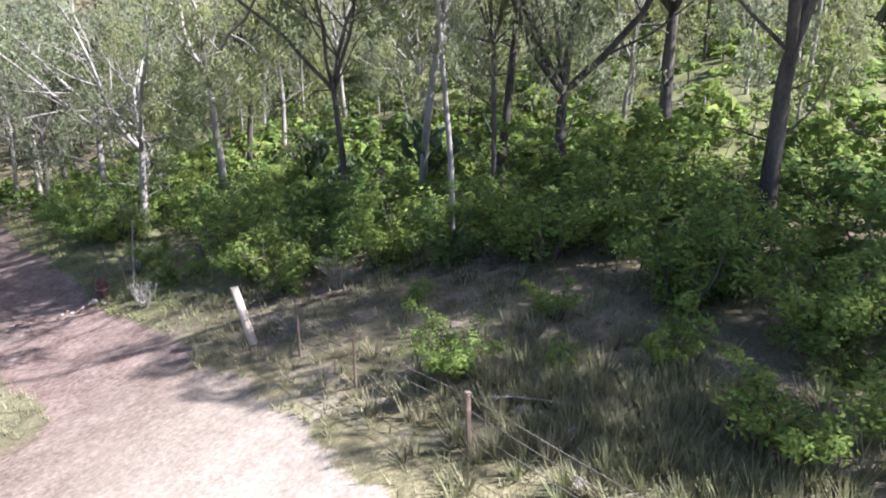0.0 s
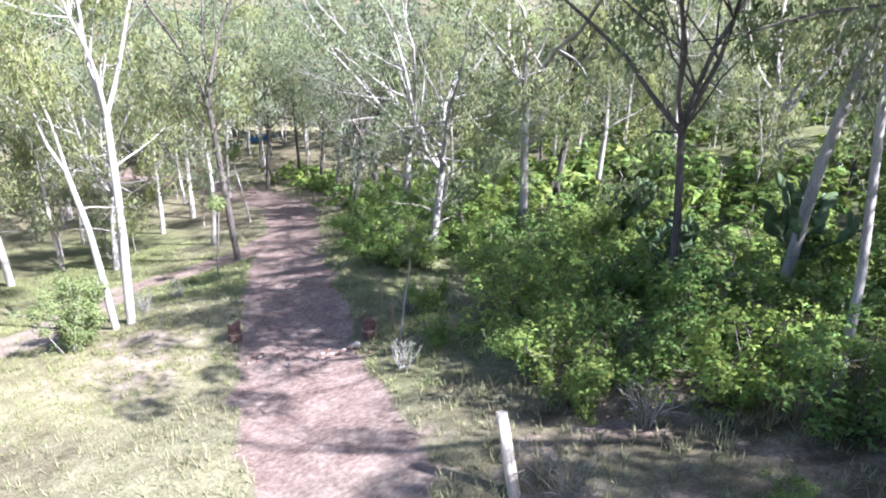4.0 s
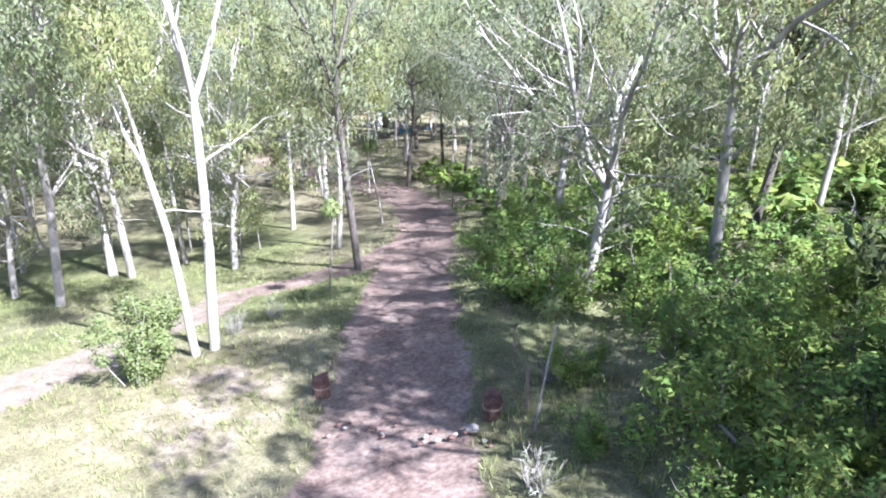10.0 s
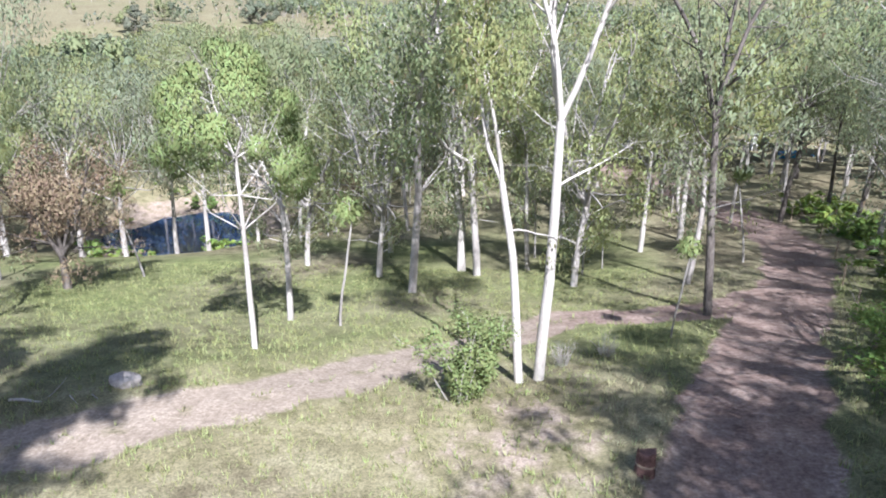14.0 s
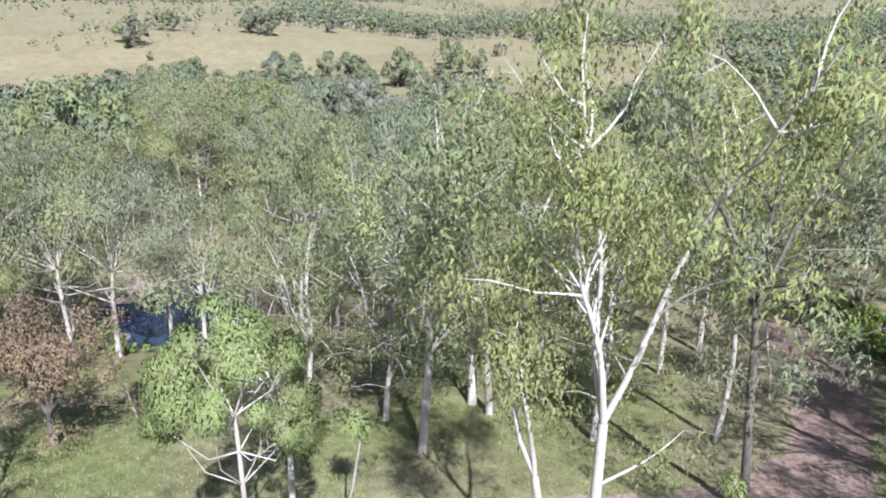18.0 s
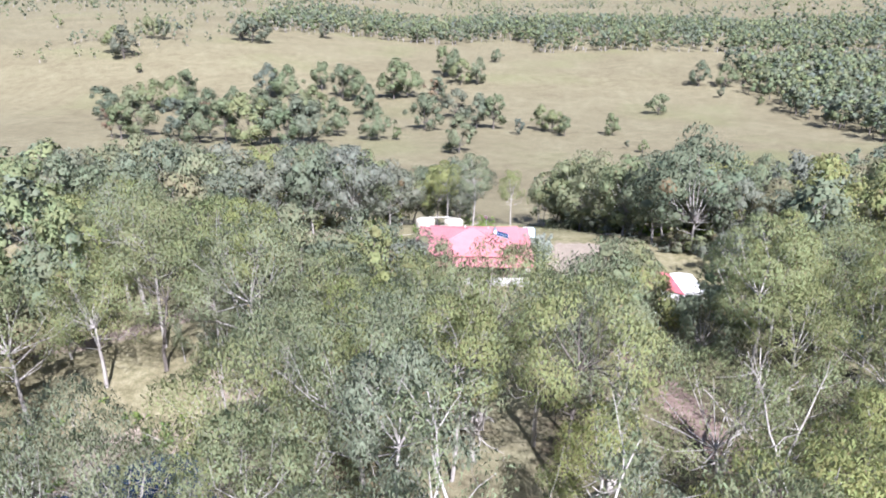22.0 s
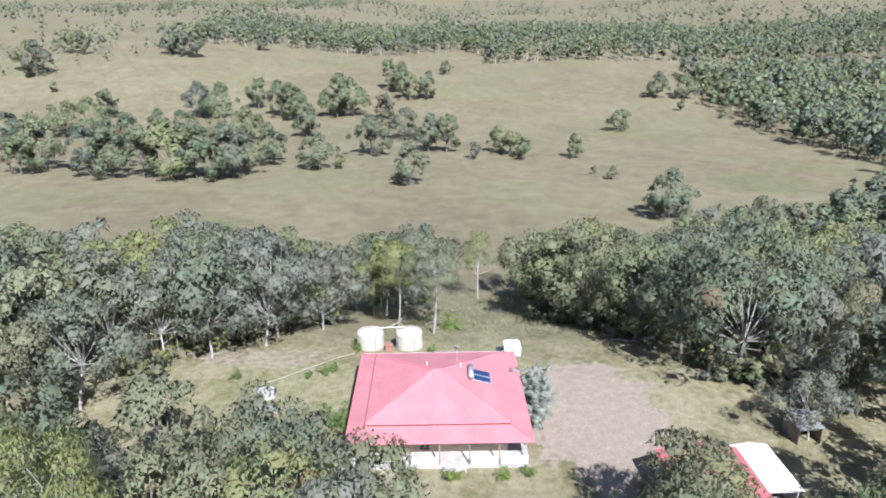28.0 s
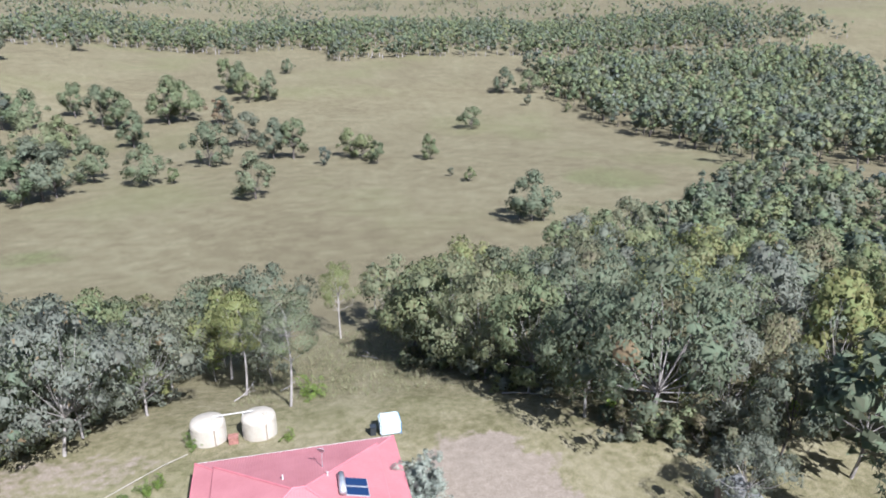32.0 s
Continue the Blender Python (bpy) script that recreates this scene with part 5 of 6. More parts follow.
def shed(name, x, y, turn, size, tall, pitch, roof, wall, label, door=None):
    s = base_at(name, x, y, turn)
    w, d = size
    part("floor", box((w, d, 0.5), (0, 0, -0.1)), CONCRETE, s)
    for a, b, t, opens in (((-w / 2, -d / 2), w, 0, door or ()), ((w / 2, -d / 2), d, 90, ((d * 0.35, d * 0.6, 1.0, 1.9),)), ((w / 2, d / 2), w, 180, ()), ((-w / 2, d / 2), d, 270, ())):
        part("wall", wall_slab(b, tall, 0.08, opens, (*a, 0.15), t), wall, s)
    r = tall + 0.15
    part("roof", sheet([(-w / 2 - 0.3, -d / 2 - 0.3, r), (0, -d / 2 - 0.3, r + pitch), (0, d / 2 + 0.3, r + pitch), (-w / 2 - 0.3, d / 2 + 0.3, r)]), roof, s)
    part("roof", sheet([(0, -d / 2 - 0.3, r + pitch), (w / 2 + 0.3, -d / 2 - 0.3, r), (w / 2 + 0.3, d / 2 + 0.3, r), (0, d / 2 + 0.3, r + pitch)]), roof, s)
    part("ridge_capping", rod((0, -d / 2 - 0.3, r + pitch + 0.02), (0, d / 2 + 0.3, r + pitch + 0.02), 0.09, sides=6), roof, s)
    for y0 in (-d / 2, d / 2):
        bm = bmesh.new()
        vs = [bm.verts.new(p) for p in ((-w / 2, y0, tall + 0.15), (w / 2, y0, tall + 0.15), (0, y0, r + pitch - 0.06))]
        bm.faces.new(vs)
        bmesh.ops.solidify(bm, geom=bm.faces[:], thickness=0.06)
        part("gable", bm, wall, s)
    return tagged(s, label, "shed")


WHITE_ROOF = ribbed("white_roof", (0.62, 0.62, 0.60), (0.76, 0.76, 0.74), 'Y')
RED_SHED = ribbed("red_shed_roof", (0.34, 0.085, 0.10), (0.46, 0.13, 0.145), 'Y')
shed("garage", 21.4, 121.8, 6, (7.0, 6.5), 2.6, 1.1, RED_SHED, WHITE, "garage with a faded red roof and white walls", ((1.5, 4.2, 0.1, 2.2),))
shed("carport", 26.5, 123.4, 6, (3.0, 6.0), 2.3, 0.25, WHITE_ROOF, WHITE, "white-roofed store beside the garage", ((0.6, 3.0, 0.1, 2.0),))
shed("white_hut", 41.6, 120.2, -10, (2.2, 2.6), 2.2, 0.3, WHITE_ROOF, WHITE, "small white hut among the trees", ((0.7, 1.5, 0.1, 1.9),))
shed("farm_shed", 186, 571, 20, (12, 8), 4.0, 1.2, WHITE_ROOF, RUST, "distant white-roofed red farm shed at the wood", ((3, 7, 0.2, 3),))
shed("farm_shed", 197, 574, 20, (9, 6), 3.2, 1.0, RED_SHED, WHITE, "distant small farm shed at the wood")
shed("farm_house", 262, 548, -15, (14, 9), 3.2, 1.6, WHITE_ROOF, CREAM, "distant white-roofed farm house among trees")

gym = base_at("play_frame", 46.2, 113.0, 30)
for x in (-1.2, 1.2):
    for y in (-0.7, 0.7):
        part("leg", rod((x, y, 0), (x * 0.9, 0, 2.1), 0.04), RUST, gym, "red painted leg")
part("crossbar", rod((-1.3, 0, 2.1), (1.3, 0, 2.1), 0.045), RUST, gym)
part("seat", box((0.5, 0.2, 0.04), (0.4, 0, 0.5)), BLUE, gym, "blue swing seat")
for x in (0.2, 0.6):
    part("rope", rod((x, 0, 0.5), (x, 0, 2.1), 0.012), WIRE, gym)
tagged(gym, "red children's swing frame at the end of the track", "swing")
trough = base_at("water_trough", 43.6, 113.6, 10)
part("body", box((2.4, 1.0, 0.8), (0, 0, 0.4), bevel=0.06), BLUE, trough)
part("rim", box((2.5, 1.1, 0.06), (0, 0, 0.82), bevel=0.02), BLUE, trough)
tagged(trough, "blue plastic water trough beside the swing", "trough")

# --- pond ---
m, n, l, b = material("pond_water_sky_tint", 0.04, 0.5)
# Blue in the base colour stands in for the sky mirrored by the water.
b.inputs["Base Color"].default_value = (0.022, 0.04, 0.085, 1)
bump(n, l, b, noise_tex(n, l, 1.6, 3, n.new("ShaderNodeTexCoord").outputs["Object"]), 0.06, 0.03)
bm = bmesh.new()
ring = []
for k in range(120):
    w = 2 * math.pi * k / 120
    rr = 9.6 + 3.0 * wobble(math.cos(w), math.sin(w), 0.55, 41) + 1.2 * wobble(math.cos(w), math.sin(w), 0.16, 43)
    ring.append(bm.verts.new((-26.5 + rr * math.cos(w), 77.0 + rr * math.sin(w), -12.3)))
bm.faces.new(ring)
me = bpy.data.meshes.new("pond")
bm.to_mesh(me)
bm.free()
me.materials.append(m)
tagged(new("pond", me), "dark still pond below the meadow", "water", kind="structure")


# --- the tall white gum beside the fork of the tracks ---
def white_gum(x, y, seed, tall, thick, fork, spread, leaves, label, turn=0, lean=(0.0, 0.0), limbs=9):
    g = Growth(seed)
    r = g.r
    trunk, d = g.limb(Vector((0, 0, -0.4)), Vector((lean[0], lean[1], 1)), tall * fork + 0.4, thick * 1.2, thick * 0.8, 12, 9, 0.03, 0.02)
    tips = []
    for k, (sx, sy, frac) in enumerate(spread):
        pts, _ = g.limb(trunk[-1], Vector((sx, sy, 1)), tall * (1 - fork) * frac, thick * 0.62, thick * 0.1, 9, 10, 0.09, 0.05)
        for _ in range(limbs):
            u = r.uniform(0.34, 0.97)
            i = min(len(pts) - 2, int(u * (len(pts) - 1)))
            sd0 = (pts[i + 1] - pts[i]).normalized()
            ln = tall * (1 - fork) * (1.0 - 0.6 * u) * r.uniform(0.3, 0.6)
            sp, sd = g.limb(pts[i], g.side(sd0, r.uniform(0.5, 1.1)), ln, thick * 0.26, thick * 0.04, 6, 5, 0.18, 0.05)
            tips += sp[3:]
            for _ in range(4):
                tp, _ = g.limb(sp[r.randint(1, 5)], g.side(sd, r.uniform(0.4, 1.1)), ln * r.uniform(0.3, 0.6), thick * 0.05, thick * 0.012, 3, 3, 0.22, -0.03)
                tips += tp[1:]
        tips += pts[-2:]
    low, ld = g.limb(trunk[-3], Vector((1, -0.1, 0.45)), tall * 0.15, thick * 0.3, thick * 0.06, 6, 6, 0.14, 0.0)
    for _ in range(4):
        tp, _ = g.limb(low[r.randint(3, 6)], g.side(ld, r.uniform(0.4, 1.0)), tall * 0.05, thick * 0.05, thick * 0.015, 3, 3, 0.2, -0.05)
        tips += tp[1:]
    v, f, nm = hang_leaves(r, tips, leaves, 0.155, 0.42, 1.4, 0.40, 70, 0.6)
    taken.append((x, y))
    return plant("white_gum_tree", (mesh_of("trunk", g.v, g.f, BARK_WHITE, True), add_tint(leaf_mesh("crown", v, f, nm, LEAF_NEAR), 0.1)), x, y, 1.0, turn, label, "tree", "gum trees round the meadow")


white_gum(10.1, 32.9, 7, 18.3, 0.155, 0.445, ((0.33, 0.08, 0.98), (-0.17, 0.05, 0.95), (0.06, -0.2, 0.7)), 16000, "tall white gum tree with a smooth forked trunk", lean=(0.05, 0.0))
white_gum(9.55, 32.6, 9, 11.5, 0.125, 0.55, ((-0.35, 0.15, 1.0), (-0.1, -0.1, 0.9)), 3600, "leaning slender white gum beside a taller one", lean=(-0.1, 0.05), limbs=7)
lime = dome_tree(91, LEAF_LIME, BARK_WHITE, 19000, 0.125, tall=10.7, radius=1.85, base=0.5, lobes=20, thick=0.1, wide=0.45, droop=1.2, sides=8)
plant("lime_gum_tree", lime, -0.05, 34.6, 1.0, 30, "young white gum with a bright lime-green crown", "tree", "gum trees round the meadow")
sapling = tree_meshes("gum", 92, LEAF_LIME, BARK_GREY, 500, 0.26, loose=0.3, detail=1, tall=6, thick=0.055, fork=0.75, leaders=1, side_limbs=7, twigs=2)
for x, y, s in ((1.7, 39.4, 1.0), (15.2, 38.6, 0.75), (16.6, 22.7, 0.55), (-13.2, 49.1, 1.1), (12.6, 52.5, 1.1), (22.5, 55.5, 1.0)):
    plant("sapling", sapling, x, y, s, 77 * x, "thin young gum sapling with a few light leaves", "sapling", "saplings")
brown = tree_meshes("tree", 93, LEAF_BROWN, BARK_DARK, 15000, 0.18, loose=0.45, hang=0.4, detail=2, tall=8.5, thick=0.22, fork=0.22, leaders=5, spread=0.75, side_limbs=7, twigs=3)
plant("withered_tree", brown, -15.2, 45.0, 1.0, 10, "tree with a wide crown of withered brown leaves", "tree")
plant("withered_tree", brown, -8.5, 78.5, 0.5, 80, "small tree with withered brown leaves", "tree")
far_brown = tree_meshes("tree", 94, LEAF_BROWN, BARK_DARK, 500, 1.0, loose=0.7, detail=0, tall=13, thick=0.22, fork=0.2, leaders=4, spread=0.6, side_limbs=4, twigs=1, wide=0.5)
for x, y, s in ((-66, 519, 1.3), (-205, 358, 1.2), (-160, 372, 1.4)):
    plant("withered_tree", far_brown, x, y, s, 3 * x, "rust-brown dying tree by the creek", "tree")
dead = grow_tree(95, tall=8.5, thick=0.24, fork=0.3, leaders=5, spread=0.85, side_limbs=6, twigs=3, detail=2, bare=True)
stem = [f for f in dead.f if max(f) < 72]
dead_me = mesh_of("trunk", dead.v[:72], stem, BARK_DEAD, True)
limb_me = mesh_of("branchwork", dead.v[72:], [tuple(i - 72 for i in f) for f in dead.f if min(f) >= 72], BARK_DEAD, True)
for x, y, s, turn in ((23.4, 30.9, 0.5, 40), (12.0, 76.0, 1.2, 100), (22.0, 84.0, 1.3, 10), (16.0, 88.0, 1.1, 200), (2.0, 84.0, 1.15, 300)):
    snag = plant("dead_tree", (dead_me, None), x, y, s, turn, "bleached dead tree with bare crooked limbs", "tree", "dead trees")
    new("branchwork", limb_me).parent = snag


# --- thicket of broad-leaved shrubs ---
def bush_meshes(seed, wide, tall, count, size, leaf, wood=BARK_GREY, stems=9):
    g = Growth(seed)
    r, tips = g.r, []
    for _ in range(stems):
        w = r.uniform(0, 6.28)
        out = r.uniform(0.2, 1.0)
        pts, d = g.limb(Vector((0.25 * math.cos(w), 0.25 * math.sin(w), -0.1)), Vector((math.cos(w) * out * wide, math.sin(w) * out * wide, tall)), math.hypot(wide * out, tall) * r.uniform(0.75, 1.0), 0.035, 0.01, 3, 5, 0.16, 0.0)
        tips += pts[1:]
        for _ in range(3):
            sp, _ = g.limb(r.choice(pts[1:]), g.side(d, r.uniform(0.5, 1.2)), 0.6 * wide * r.uniform(0.5, 1.1), 0.014, 0.005, 3, 2, 0.25, 0.0)
            tips += sp[1:]
    return mesh_of("stem", g.v, g.f, wood, True), add_tint(leaf_mesh("foliage", *hang_leaves(r, tips, count, size, 0.2, 0.25, 0.6, 45), leaf), 0.0)


def shrub(name, meshes, x, y, s, turn, label, group="", squash=1.0):
    ob = new(name)
    ob.matrix_world = pose(x, y, ground(x, y), 0, 0, turn) @ Matrix.Diagonal((s, s, s * squash, 1))
    for key, me in zip(("stem", "foliage"), meshes):
        new(key, me).parent = ob
    return tagged(ob, label, "shrub", group)


BUSHES = [bush_meshes(110 + i, 1.35, 1.7, 3400, 0.10, LEAF_BUSH, BARK_DARK, 8) for i in range(4)]
BACK_BUSHES = [bush_meshes(115 + i, 1.35, 1.7, 1300, 0.165, LEAF_BUSH, BARK_DARK, 5) for i in range(3)]
UNDER = [bush_meshes(130 + i, 1.5, 1.6, 220, 0.38, LEAF_BUSH, BARK_DARK, 3) for i in range(3)]


def thicket_edge(y):
    knots = ((-30, 15), (-5, 16), (3, 16.8), (8, 18.9), (11, 18.8), (12.4, 17.4), (15.7, 16.4), (19.5, 18.7), (22, 19.8), (23.5, 22.6), (26, 23), (27.3, 21.2), (29, 19.6), (33, 20.6), (38, 23.6), (41, 25.5), (48, 29), (60, 34))
    for (y0, x0), (y1, x1) in zip(knots, knots[1:]):
        if y <= y1:
            return x0 + (x1 - x0) * (y - y0) / (y1 - y0)
    return 40


grown = []
for _ in range(2500):
    y = dice.uniform(-12, 46)
    x = thicket_edge(y) + abs(dice.gauss(0.9, 5.5))
    if x > 36 or wobble(x, y, 4.5, 21) < -0.5 + 0.03 * (x - thicket_edge(y)) * 0.5:
        continue
    if any(abs(p[0] - x) < 1.25 and abs(p[1] - y) < 1.25 for p in grown):
        continue
    grown.append((x, y))
    shrub("thicket_shrub", dice.choice(BUSHES if x < thicket_edge(y) + 4.5 else BACK_BUSHES), x, y, dice.uniform(0.85, 1.4), dice.uniform(0, 360), "dense green broad-leaved shrub of the thicket", "thicket shrubs", dice.uniform(0.8, 1.15))
    if len(grown) >= 165:
        break
for x, y, s in ((12.9, 6.4, 0.75), (14.6, 2.9, 0.5), (12.9, 0.2, 0.85), (13.4, -1.4, 1.0), (15.4, -0.6, 0.9), (15.6, 5.4, 0.5), (17.2, 21.4, 0.6), (18.6, 23.8, 0.7), (15.8, 9.6, 0.4), (13.6, 4.6, 0.35)):
    shrub("small_shrub", BUSHES[int(x * 7) % 4], x, y, s, 50 * x, "small leafy green shrub in dry grass", "small shrubs")
for x, y, s in ((-3.0, 163.0, 1.4), (-13.5, 132.3, 1.3), (-16.9, 142.9, 0.7), (-18.9, 141.6, 0.5), (-15.9, 143.9, 0.6), (-14.2, 150.6, 0.8), (-4.6, 150.0, 0.6), (-27, 141.5, 0.6), (-25.0, 128.6, 0.8), (4.0, 124.0, 0.7), (6.0, 124.2, 0.6), (-1.0, 123.6, 0.7), (-5.0, 123.4, 0.8)):
    shrub("garden_shrub", BUSHES[int(abs(x) * 5) % 4], x, y, s, 31 * x, "rounded green garden shrub near the house", "garden shrubs")
EDGE_BUSH = [bush_meshes(135 + i, 1.6, 2.2, 800, 0.25, LEAF, BARK_DARK, 4) for i in range(3)]
edge_rng = random.Random(8)
for _ in range(64):
    u = edge_rng.random()
    if edge_rng.random() < 0.5:
        x, y = -38 + 20 * u, 139.5 + 24 * u
    else:
        x, y = 10.5 + 30 * u, (175 - 1.9 * 30 * u if 30 * u < 18.5 else 139.8 - (30 * u - 18.5) * 0.6)
    shrub("wood_edge_shrub", edge_rng.choice(EDGE_BUSH), x + edge_rng.gauss(0, 1.2), y + edge_rng.uniform(2.0, 6.5), edge_rng.uniform(0.9, 1.8), edge_rng.uniform(0, 360), "green undergrowth shrub at the edge of the wood", "shrubs at the wood edge")
joined("undergrowth", UNDER, scatter(210, 30, 66, -20, 58, lambda x, y: wobble(x, y, 9, 30) > -0.35, 0, (0.9, 1.7)) + scatter(120, 60, 115, -20, 85, lambda x, y: wobble(x, y, 12, 30) > -0.15, 0, (1.6, 3.2)) + scatter(60, 24, 34, 44, 75, lambda x, y: near_line(x, y, ROAD)[0] > 4 and x > 29, 0, (0.6, 1.2)) + scatter(80, -60, 60, 140, 215, below_yard, 0, (0.9, 1.8)) + scatter(34, -44, -12, 63, 96, lambda x, y: 0.62 < math.hypot((x + 27) / 13, (y - 79) / 14) < 1.2 and y < 92, 0, (0.4, 1.0)), "green undergrowth beneath the gum woods", (BARK_GREY, LEAF_BUSH))
silver = bush_meshes(120, 1.5, 3.7, 15000, 0.16, LEAF_SILVER, stems=26)
shrub("silver_shrub", silver, 7.6, 138.2, 1.0, 0, "tall silver-leaved shrub against the verandah", squash=1.0)
shrub("silver_shrub", silver, 7.5, 135.6, 0.95, 100, "silver-leaved shrub against the verandah")
shrub("silver_shrub", silver, 7.3, 133.2, 0.8, 200, "silver-leaved shrub against the verandah")
lime_bush = bush_meshes(121, 1.15, 2.6, 14000, 0.085, LEAF_LIME, BARK_DEAD, 16)
shrub("lime_shrub", lime_bush, 7.8, 30.9, 1.05, 0, "bright green feathery shrub on pale bare stems")
shrub("lime_shrub", lime_bush, 0.3, 22.4, 0.45, 60, "low bright green shrub in meadow grass")
grey_twigs = bush_meshes(122, 0.9, 1.8, 420, 0.11, LEAF, BARK_GREY, 22)
for x, y, s in ((21.3, 29.4, 1.0), (14.0, 12.2, 0.45), (17.0, 13.0, 0.6), (10.9, 34.4, 0.5), (12.4, 35.5, 0.5), (15.4, 20.4, 0.5), (18.3, 24.9, 0.5)):
    shrub("twiggy_shrub", grey_twigs, x, y, s, 40 * x, "grey twiggy half-dead shrub", "twiggy shrubs")


# --- prickly pear ---
CACTUS = surface("cactus_skin", (0.045, 0.075, 0.035), (0.10, 0.14, 0.06), 4.0, 0.6, 0.3)


def prickly_pear(x, y, seed, s=1.0):
    r = random.Random(seed)
    ob = base_at("prickly_pear", x, y, r.uniform(0, 360))
    stack = [(Vector((0, 0, 0.0)), Vector((0, 0, 1)), 0)]
    while stack:
        p, d, lev = stack.pop()
        bm = bmesh.new()
        size = (0.34 - 0.03 * lev) * s
        turn = d.to_track_quat('Z', 'Y').to_matrix().to_4x4() @ Matrix.Rotation(r.uniform(0, 3.14), 4, 'Z')
        bmesh.ops.create_uvsphere(bm, u_segments=10, v_segments=8, radius=1, matrix=Matrix.Translation(p + d * size) @ turn @ Matrix.Diagonal((size * 0.62, size * 0.16, size * 1.08, 1)))
        part("pad", bm, CACTUS, ob, smooth=True)
        if lev < 5:
            for _ in range(3 if lev in (0, 1) else r.choice((1, 1, 2))):
                stack.append((p + d * size * 1.8, (d * 0.8 + Vector((r.gauss(0, 0.55), r.gauss(0, 0.55), 0.35))).normalized(), lev + 1))
    return tagged(ob, "dark prickly pear cactus with stacked pads", "cactus", "prickly pears")


prickly_pear(27.6, 23.6, 1, 1.2)
prickly_pear(25.2, 15.2, 2, 1.3)
prickly_pear(24.3, 18.2, 3, 1.0)


# --- fence, strainer post and gateway ---
def fence_post(x, y, tall, r, lean, name, label, group, mat=TIMBER):
    ob = base_at(name, x, y)
    bm = rod((0, 0, -0.3), (lean[0], lean[1], tall), r, r * 0.86, 9)
    rr = random.Random(int(x * 100))
    for v in bm.verts:
        v.co += Vector((rr.gauss(0, r * 0.07), rr.gauss(0, r * 0.07), rr.gauss(0, 0.01)))
    part("post", bm, mat, ob)
    for z in (0.45, 0.8, 1.1):
        if z < tall:
            part("tie", rod((lean[0] * z / tall - r, 0, z), (lean[0] * z / tall + r, 0, z), 0.012, sides=5), WIRE, ob)
    return tagged(ob, label, "post", group)


fence_post(13.5, 13.05, 1.38, 0.125, (0.06, 0.62), "strainer_post", "leaning thick weathered split-timber strainer post", "", POLE_WOOD)
LINES = (((13.5, 13.05), (13.0, 11.0), (11.9, 8.4), (10.7, 5.0), (9.4, 1.4), (8.0, -2.5)), ((16.9, 23.6), (17.9, 26.4), (19.6, 31.0), (21.6, 36.6), (23.4, 42.4), (25.4, 48.6), (27.9, 56.0), (29.6, 63.0), (30.0, 70.0)))
for line in LINES:
    for i, (x, y) in enumerate(line):
        if (x, y) != (13.5, 13.05):
            fence_post(x, y, 1.15, 0.035 if i % 3 else 0.055, (0.05 * math.sin(i * 2.1), 0.06 * math.cos(i * 1.7)), "fence_post", "thin grey weathered fence post", "fence posts")
    for z in (0.45, 0.8, 1.08):
        g = Growth(1)
        pts = []
        for (ax, ay), (bx, by) in zip(line, line[1:]):
            for k in range(4):
                u = k / 4
                x, y = ax + (bx - ax) * u, ay + (by - ay) * u
                pts.append(Vector((x, y, ground(ax, ay) * (1 - u) + ground(bx, by) * u + z - 0.12 * u * (1 - u))))
        g.tube(pts, [0.008] * len(pts), 4)
        tagged(new("fence_wire", mesh_of("fence_wire", g.v, g.f, WIRE)), "sagging rusty fence wire", "wire", "fence wires")


def lump(name, x, y, size, seed, mat, label, category, group="", dz=0.0, parent=None, turn=0.0):
    r = random.Random(seed)
    bm = bmesh.new()
    bmesh.ops.create_icosphere(bm, subdivisions=2, radius=1.0)
    for v in bm.verts:
        v.co = Vector((v.co.x * size[0], v.co.y * size[1], v.co.z * size[2])) * (1 + r.gauss(0, 0.09))
    me = bpy.data.meshes.new(name)
    bm.to_mesh(me)
    bm.free()
    me.materials.append(mat)
    ob = new(name, me)
    ob.matrix_world = pose(x, y, ground(x, y) + size[2] * 0.45 + dz, 0, 0, turn)
    return tagged(ob, label, category, group)


STUMP_RED = surface("red_stump", (0.07, 0.04, 0.034), (0.18, 0.105, 0.09), 6.0, 0.9, relief=0.8)
for x, y, tall, name, label in ((12.6, 27.3, 0.5, "gateway_stump", "broken brick-red stump at the gateway"), (16.1, 23.9, 0.55, "gateway_stump", "round brick-red stump at the gateway")):
    ob = base_at(name, x, y, 12 * x)
    bm = rod((0, 0, -0.2), (0, 0, tall), 0.25, 0.22, 14)
    rr = random.Random(int(x))
    for v in bm.verts:
        if v.co.z > 0.3:
            v.co.z += rr.gauss(0, 0.08)
        v.co.x *= 1 + rr.gauss(0, 0.05)
    part("stump", bm, STUMP_RED, ob)
    part("band", rod((0, 0, tall * 0.45), (0, 0, tall * 0.55), 0.252, sides=14), TIMBER, ob)
    tagged(ob, label, "stump", "gateway stumps")
for k in range(26):     # loose stones across the gateway and along it
    u = k / 25
    x, y = 12.3 + 3.2 * u + dice.gauss(0, 0.15), 25.6 - 2.6 * u + dice.gauss(0, 0.25)
    s = dice.uniform(0.03, 0.065)
    lump("gateway_stone", x, y, (s * 1.3, s, s * 0.8), k, STUMP_RED if k % 3 else STONE, "loose stone laid across the gateway", "stone", "stones of the gateway")
lump("boulder", -2.3, 30.3, (0.55, 0.35, 0.3), 50, STONE, "pale grey boulder beside the track", "boulder")
for k, (x, y) in enumerate(((15.4, 23.5), (11.8, 3.6), (12.0, 4.6), (10.6, 3.0), (36, 352))):
    lump("rock", x, y, (0.17, 0.13, 0.10), 60 + k, STONE, "pale rough rock lying in the grass", "rock", "rocks")


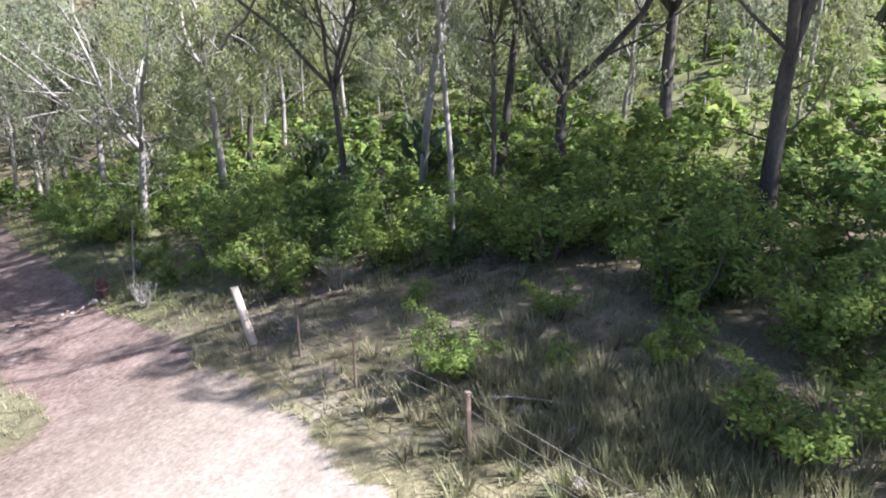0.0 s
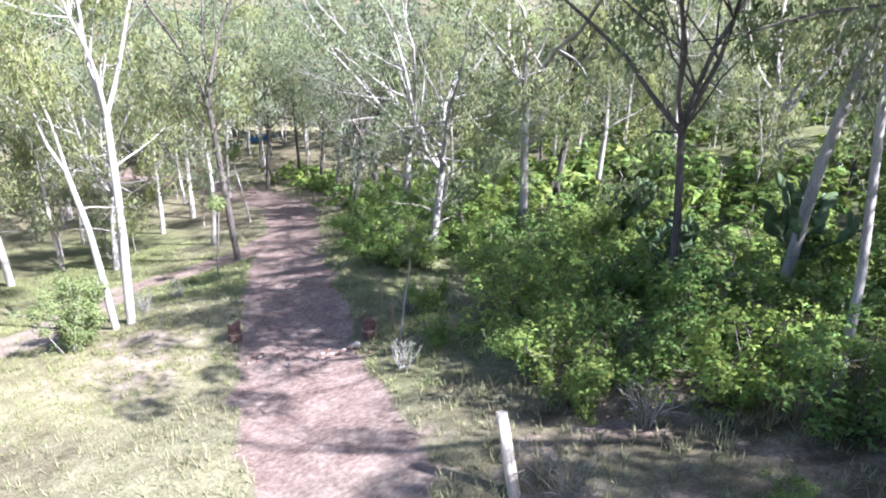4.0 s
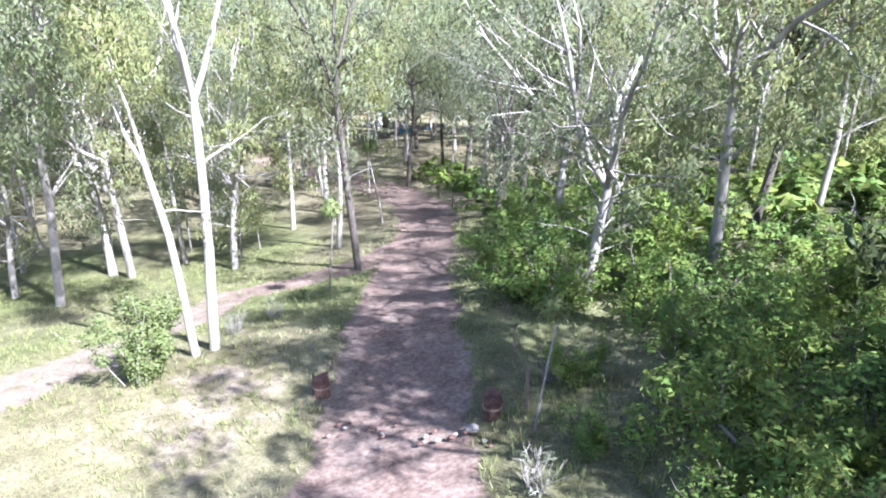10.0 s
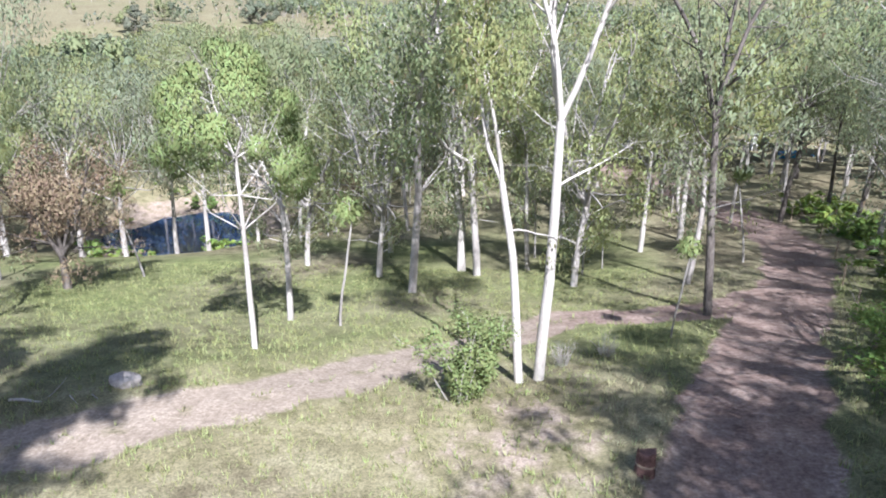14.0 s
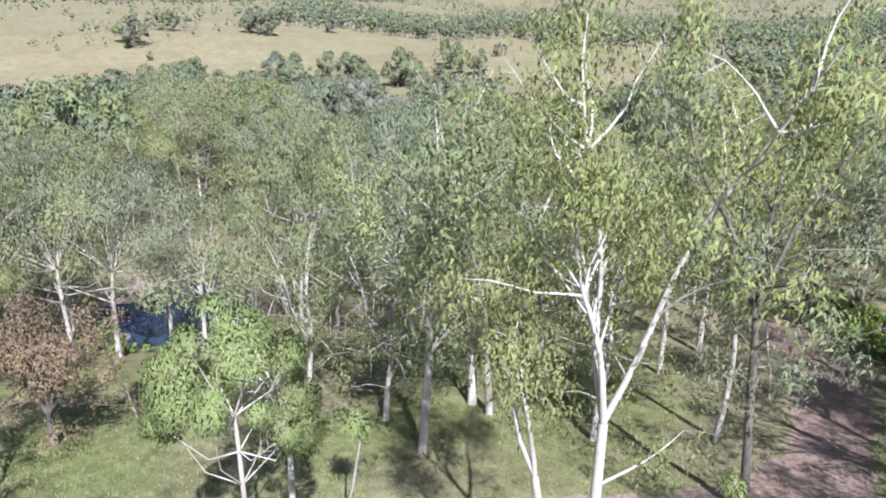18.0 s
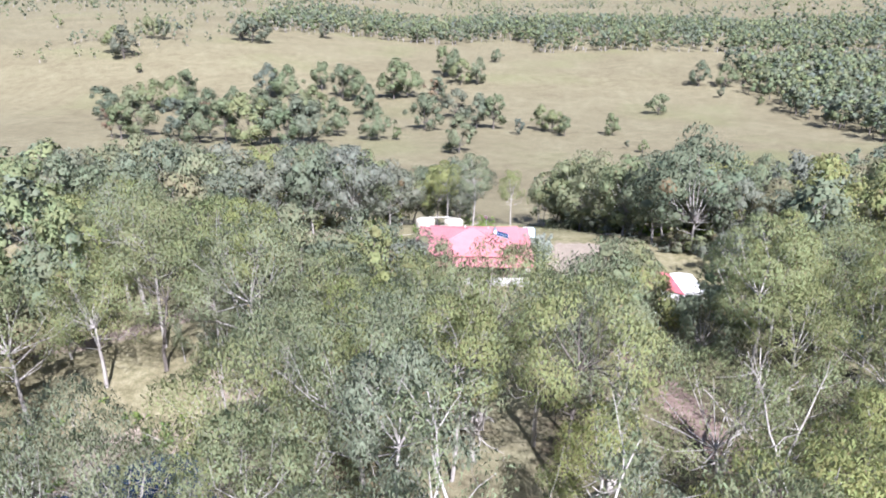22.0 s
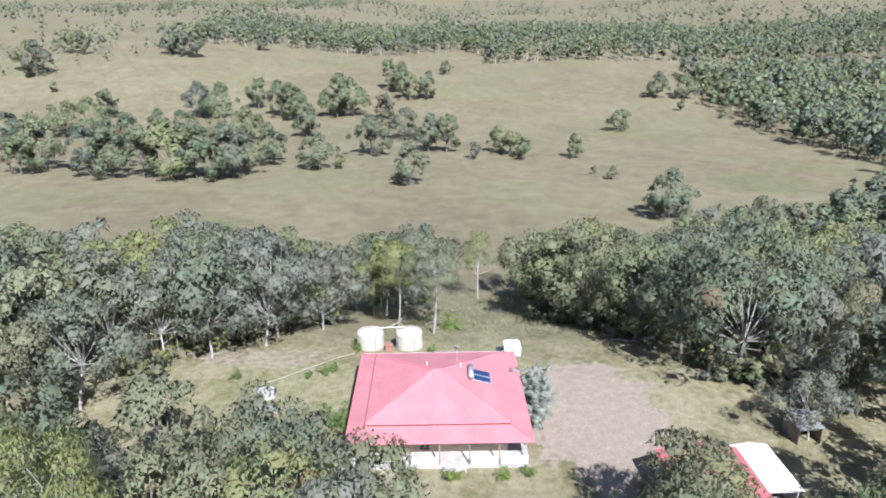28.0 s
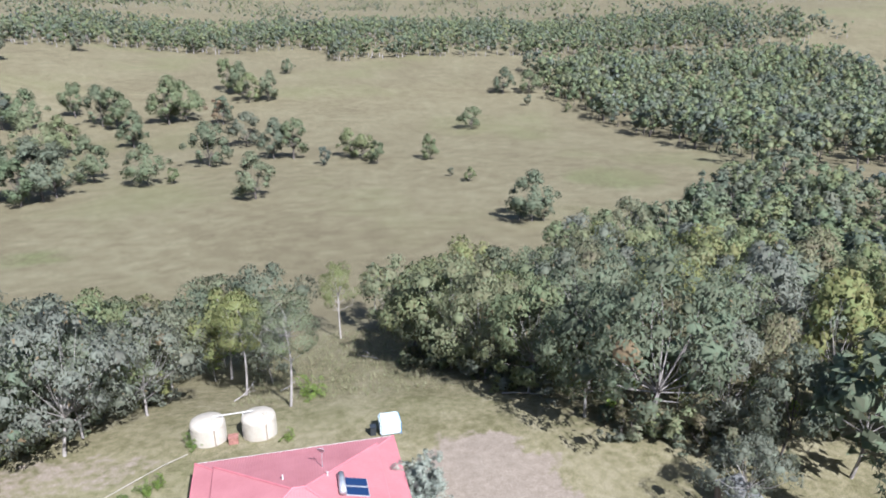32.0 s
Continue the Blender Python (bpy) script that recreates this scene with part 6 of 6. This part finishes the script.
def fallen(x, y, length, r, turn, seed):
    g = Growth(seed)
    g.limb(Vector((0, 0, r)), Vector((1, 0.05, 0.03)), length, r, r * 0.3, 7, 8, 0.08, 0.0)
    for k in range(3):
        g.limb(Vector((length * (0.35 + 0.2 * k), 0.03, r)), Vector((1, g.r.choice((-1, 1)), 0.25)), length * 0.25, r * 0.4, r * 0.1, 5, 4, 0.15, 0.0)
    ob = new("fallen_branch", mesh_of("fallen_branch", g.v, g.f, BARK_DEAD, True))
    ob.matrix_world = pose(x, y, ground(x, y) + 0.03, 0, 0, turn)
    tagged(ob, "bleached fallen branch lying in dry grass", "branch", "fallen branches")


for k, q in enumerate(((12.6, 3.4, 2.0, 0.04, 100), (15.2, 2.0, 1.8, 0.04, 60), (-5, 28.8, 3.0, 0.05, 15), (-8, 27.5, 2.2, 0.05, 160), (19.5, 19.5, 2.4, 0.05, 80), (-12.0, 163, 4, 0.1, 50), (6, 180, 4, 0.1, 120), (-7, 166, 3, 0.08, 20), (19, 156.5, 5, 0.1, -35))):
    fallen(*q, 200 + k)


# --- grass ---
def grass_sheet(name, tufts, label, mat=GRASS):
    r = random.Random(77)
    v, f, tones = [], [], []
    for x, y, tall, spread, blades in tufts:
        tone, z = r.random(), ground(x, y)
        if -40 < x < 70 and -20 < y < 170:
            z += 0.10 * wobble(x, y, 3.1, 5)
        for _ in range(blades):
            w, out = r.uniform(0, 6.28), r.uniform(0.15, 1.0) * spread
            ca, sa = math.cos(w), math.sin(w)
            bx, by, h = x + ca * out * 0.35, y + sa * out * 0.35, tall * r.uniform(0.55, 1.15)
            wd, k = 0.010 + 0.016 * tall, len(v)
            v += [(bx - sa * wd, by + ca * wd, z - 0.03), (bx + sa * wd, by - ca * wd, z - 0.03), (bx + ca * out, by + sa * out, z + h)]
            f.append((k, k + 1, k + 2))
            tones += [tone] * 3
    me = mesh_of(name, v, f, mat)
    me.attributes.new("tint", 'FLOAT', 'POINT').data.foreach_set("value", tones)
    return tagged(new(name, me), label, "grass", kind="stuff")


tufts, meadow = [], []
grng = random.Random(31)
for _ in range(62000):
    x, y = grng.uniform(-19, 28), grng.uniform(-3, 54)
    bare, lush = zones(x, y)
    if bare > 0.3 + 0.4 * grng.random() or grng.random() > 0.45 + 0.5 * (wobble(x, y, 2.6, 13) + 0.3):
        continue
    tall = grng.uniform(0.09, 0.22)
    if 9 < x < 20 and y < 24 and near_line(x, y, ROAD)[0] > 2.6:
        tall *= 1.7 if wobble(x, y, 1.9, 17) > 0 else 1.1
    (meadow if lush > 0.25 or (y > 24 and x < 12) else tufts).append((x, y, tall, 0.16 + 0.25 * tall, 5))
for _ in range(420):      # tall rank tussocks beside the fence
    x, y = grng.gauss(12.3, 1.3), grng.gauss(2.2, 2.2)
    tufts.append((x, y, grng.uniform(0.28, 0.55), 0.4, 30))
for _ in range(2600):
    u = grng.random()
    x, y = grng.uniform(-12, 14), 160 + 45 * u
    tufts.append((x, y, grng.uniform(0.4, 0.8), 0.5, 6))
grass_sheet("grass", tufts, "dry straw-coloured and green grass tussocks")
grass_sheet("meadow_grass", meadow, "short yellow-green meadow grass", MEADOW)
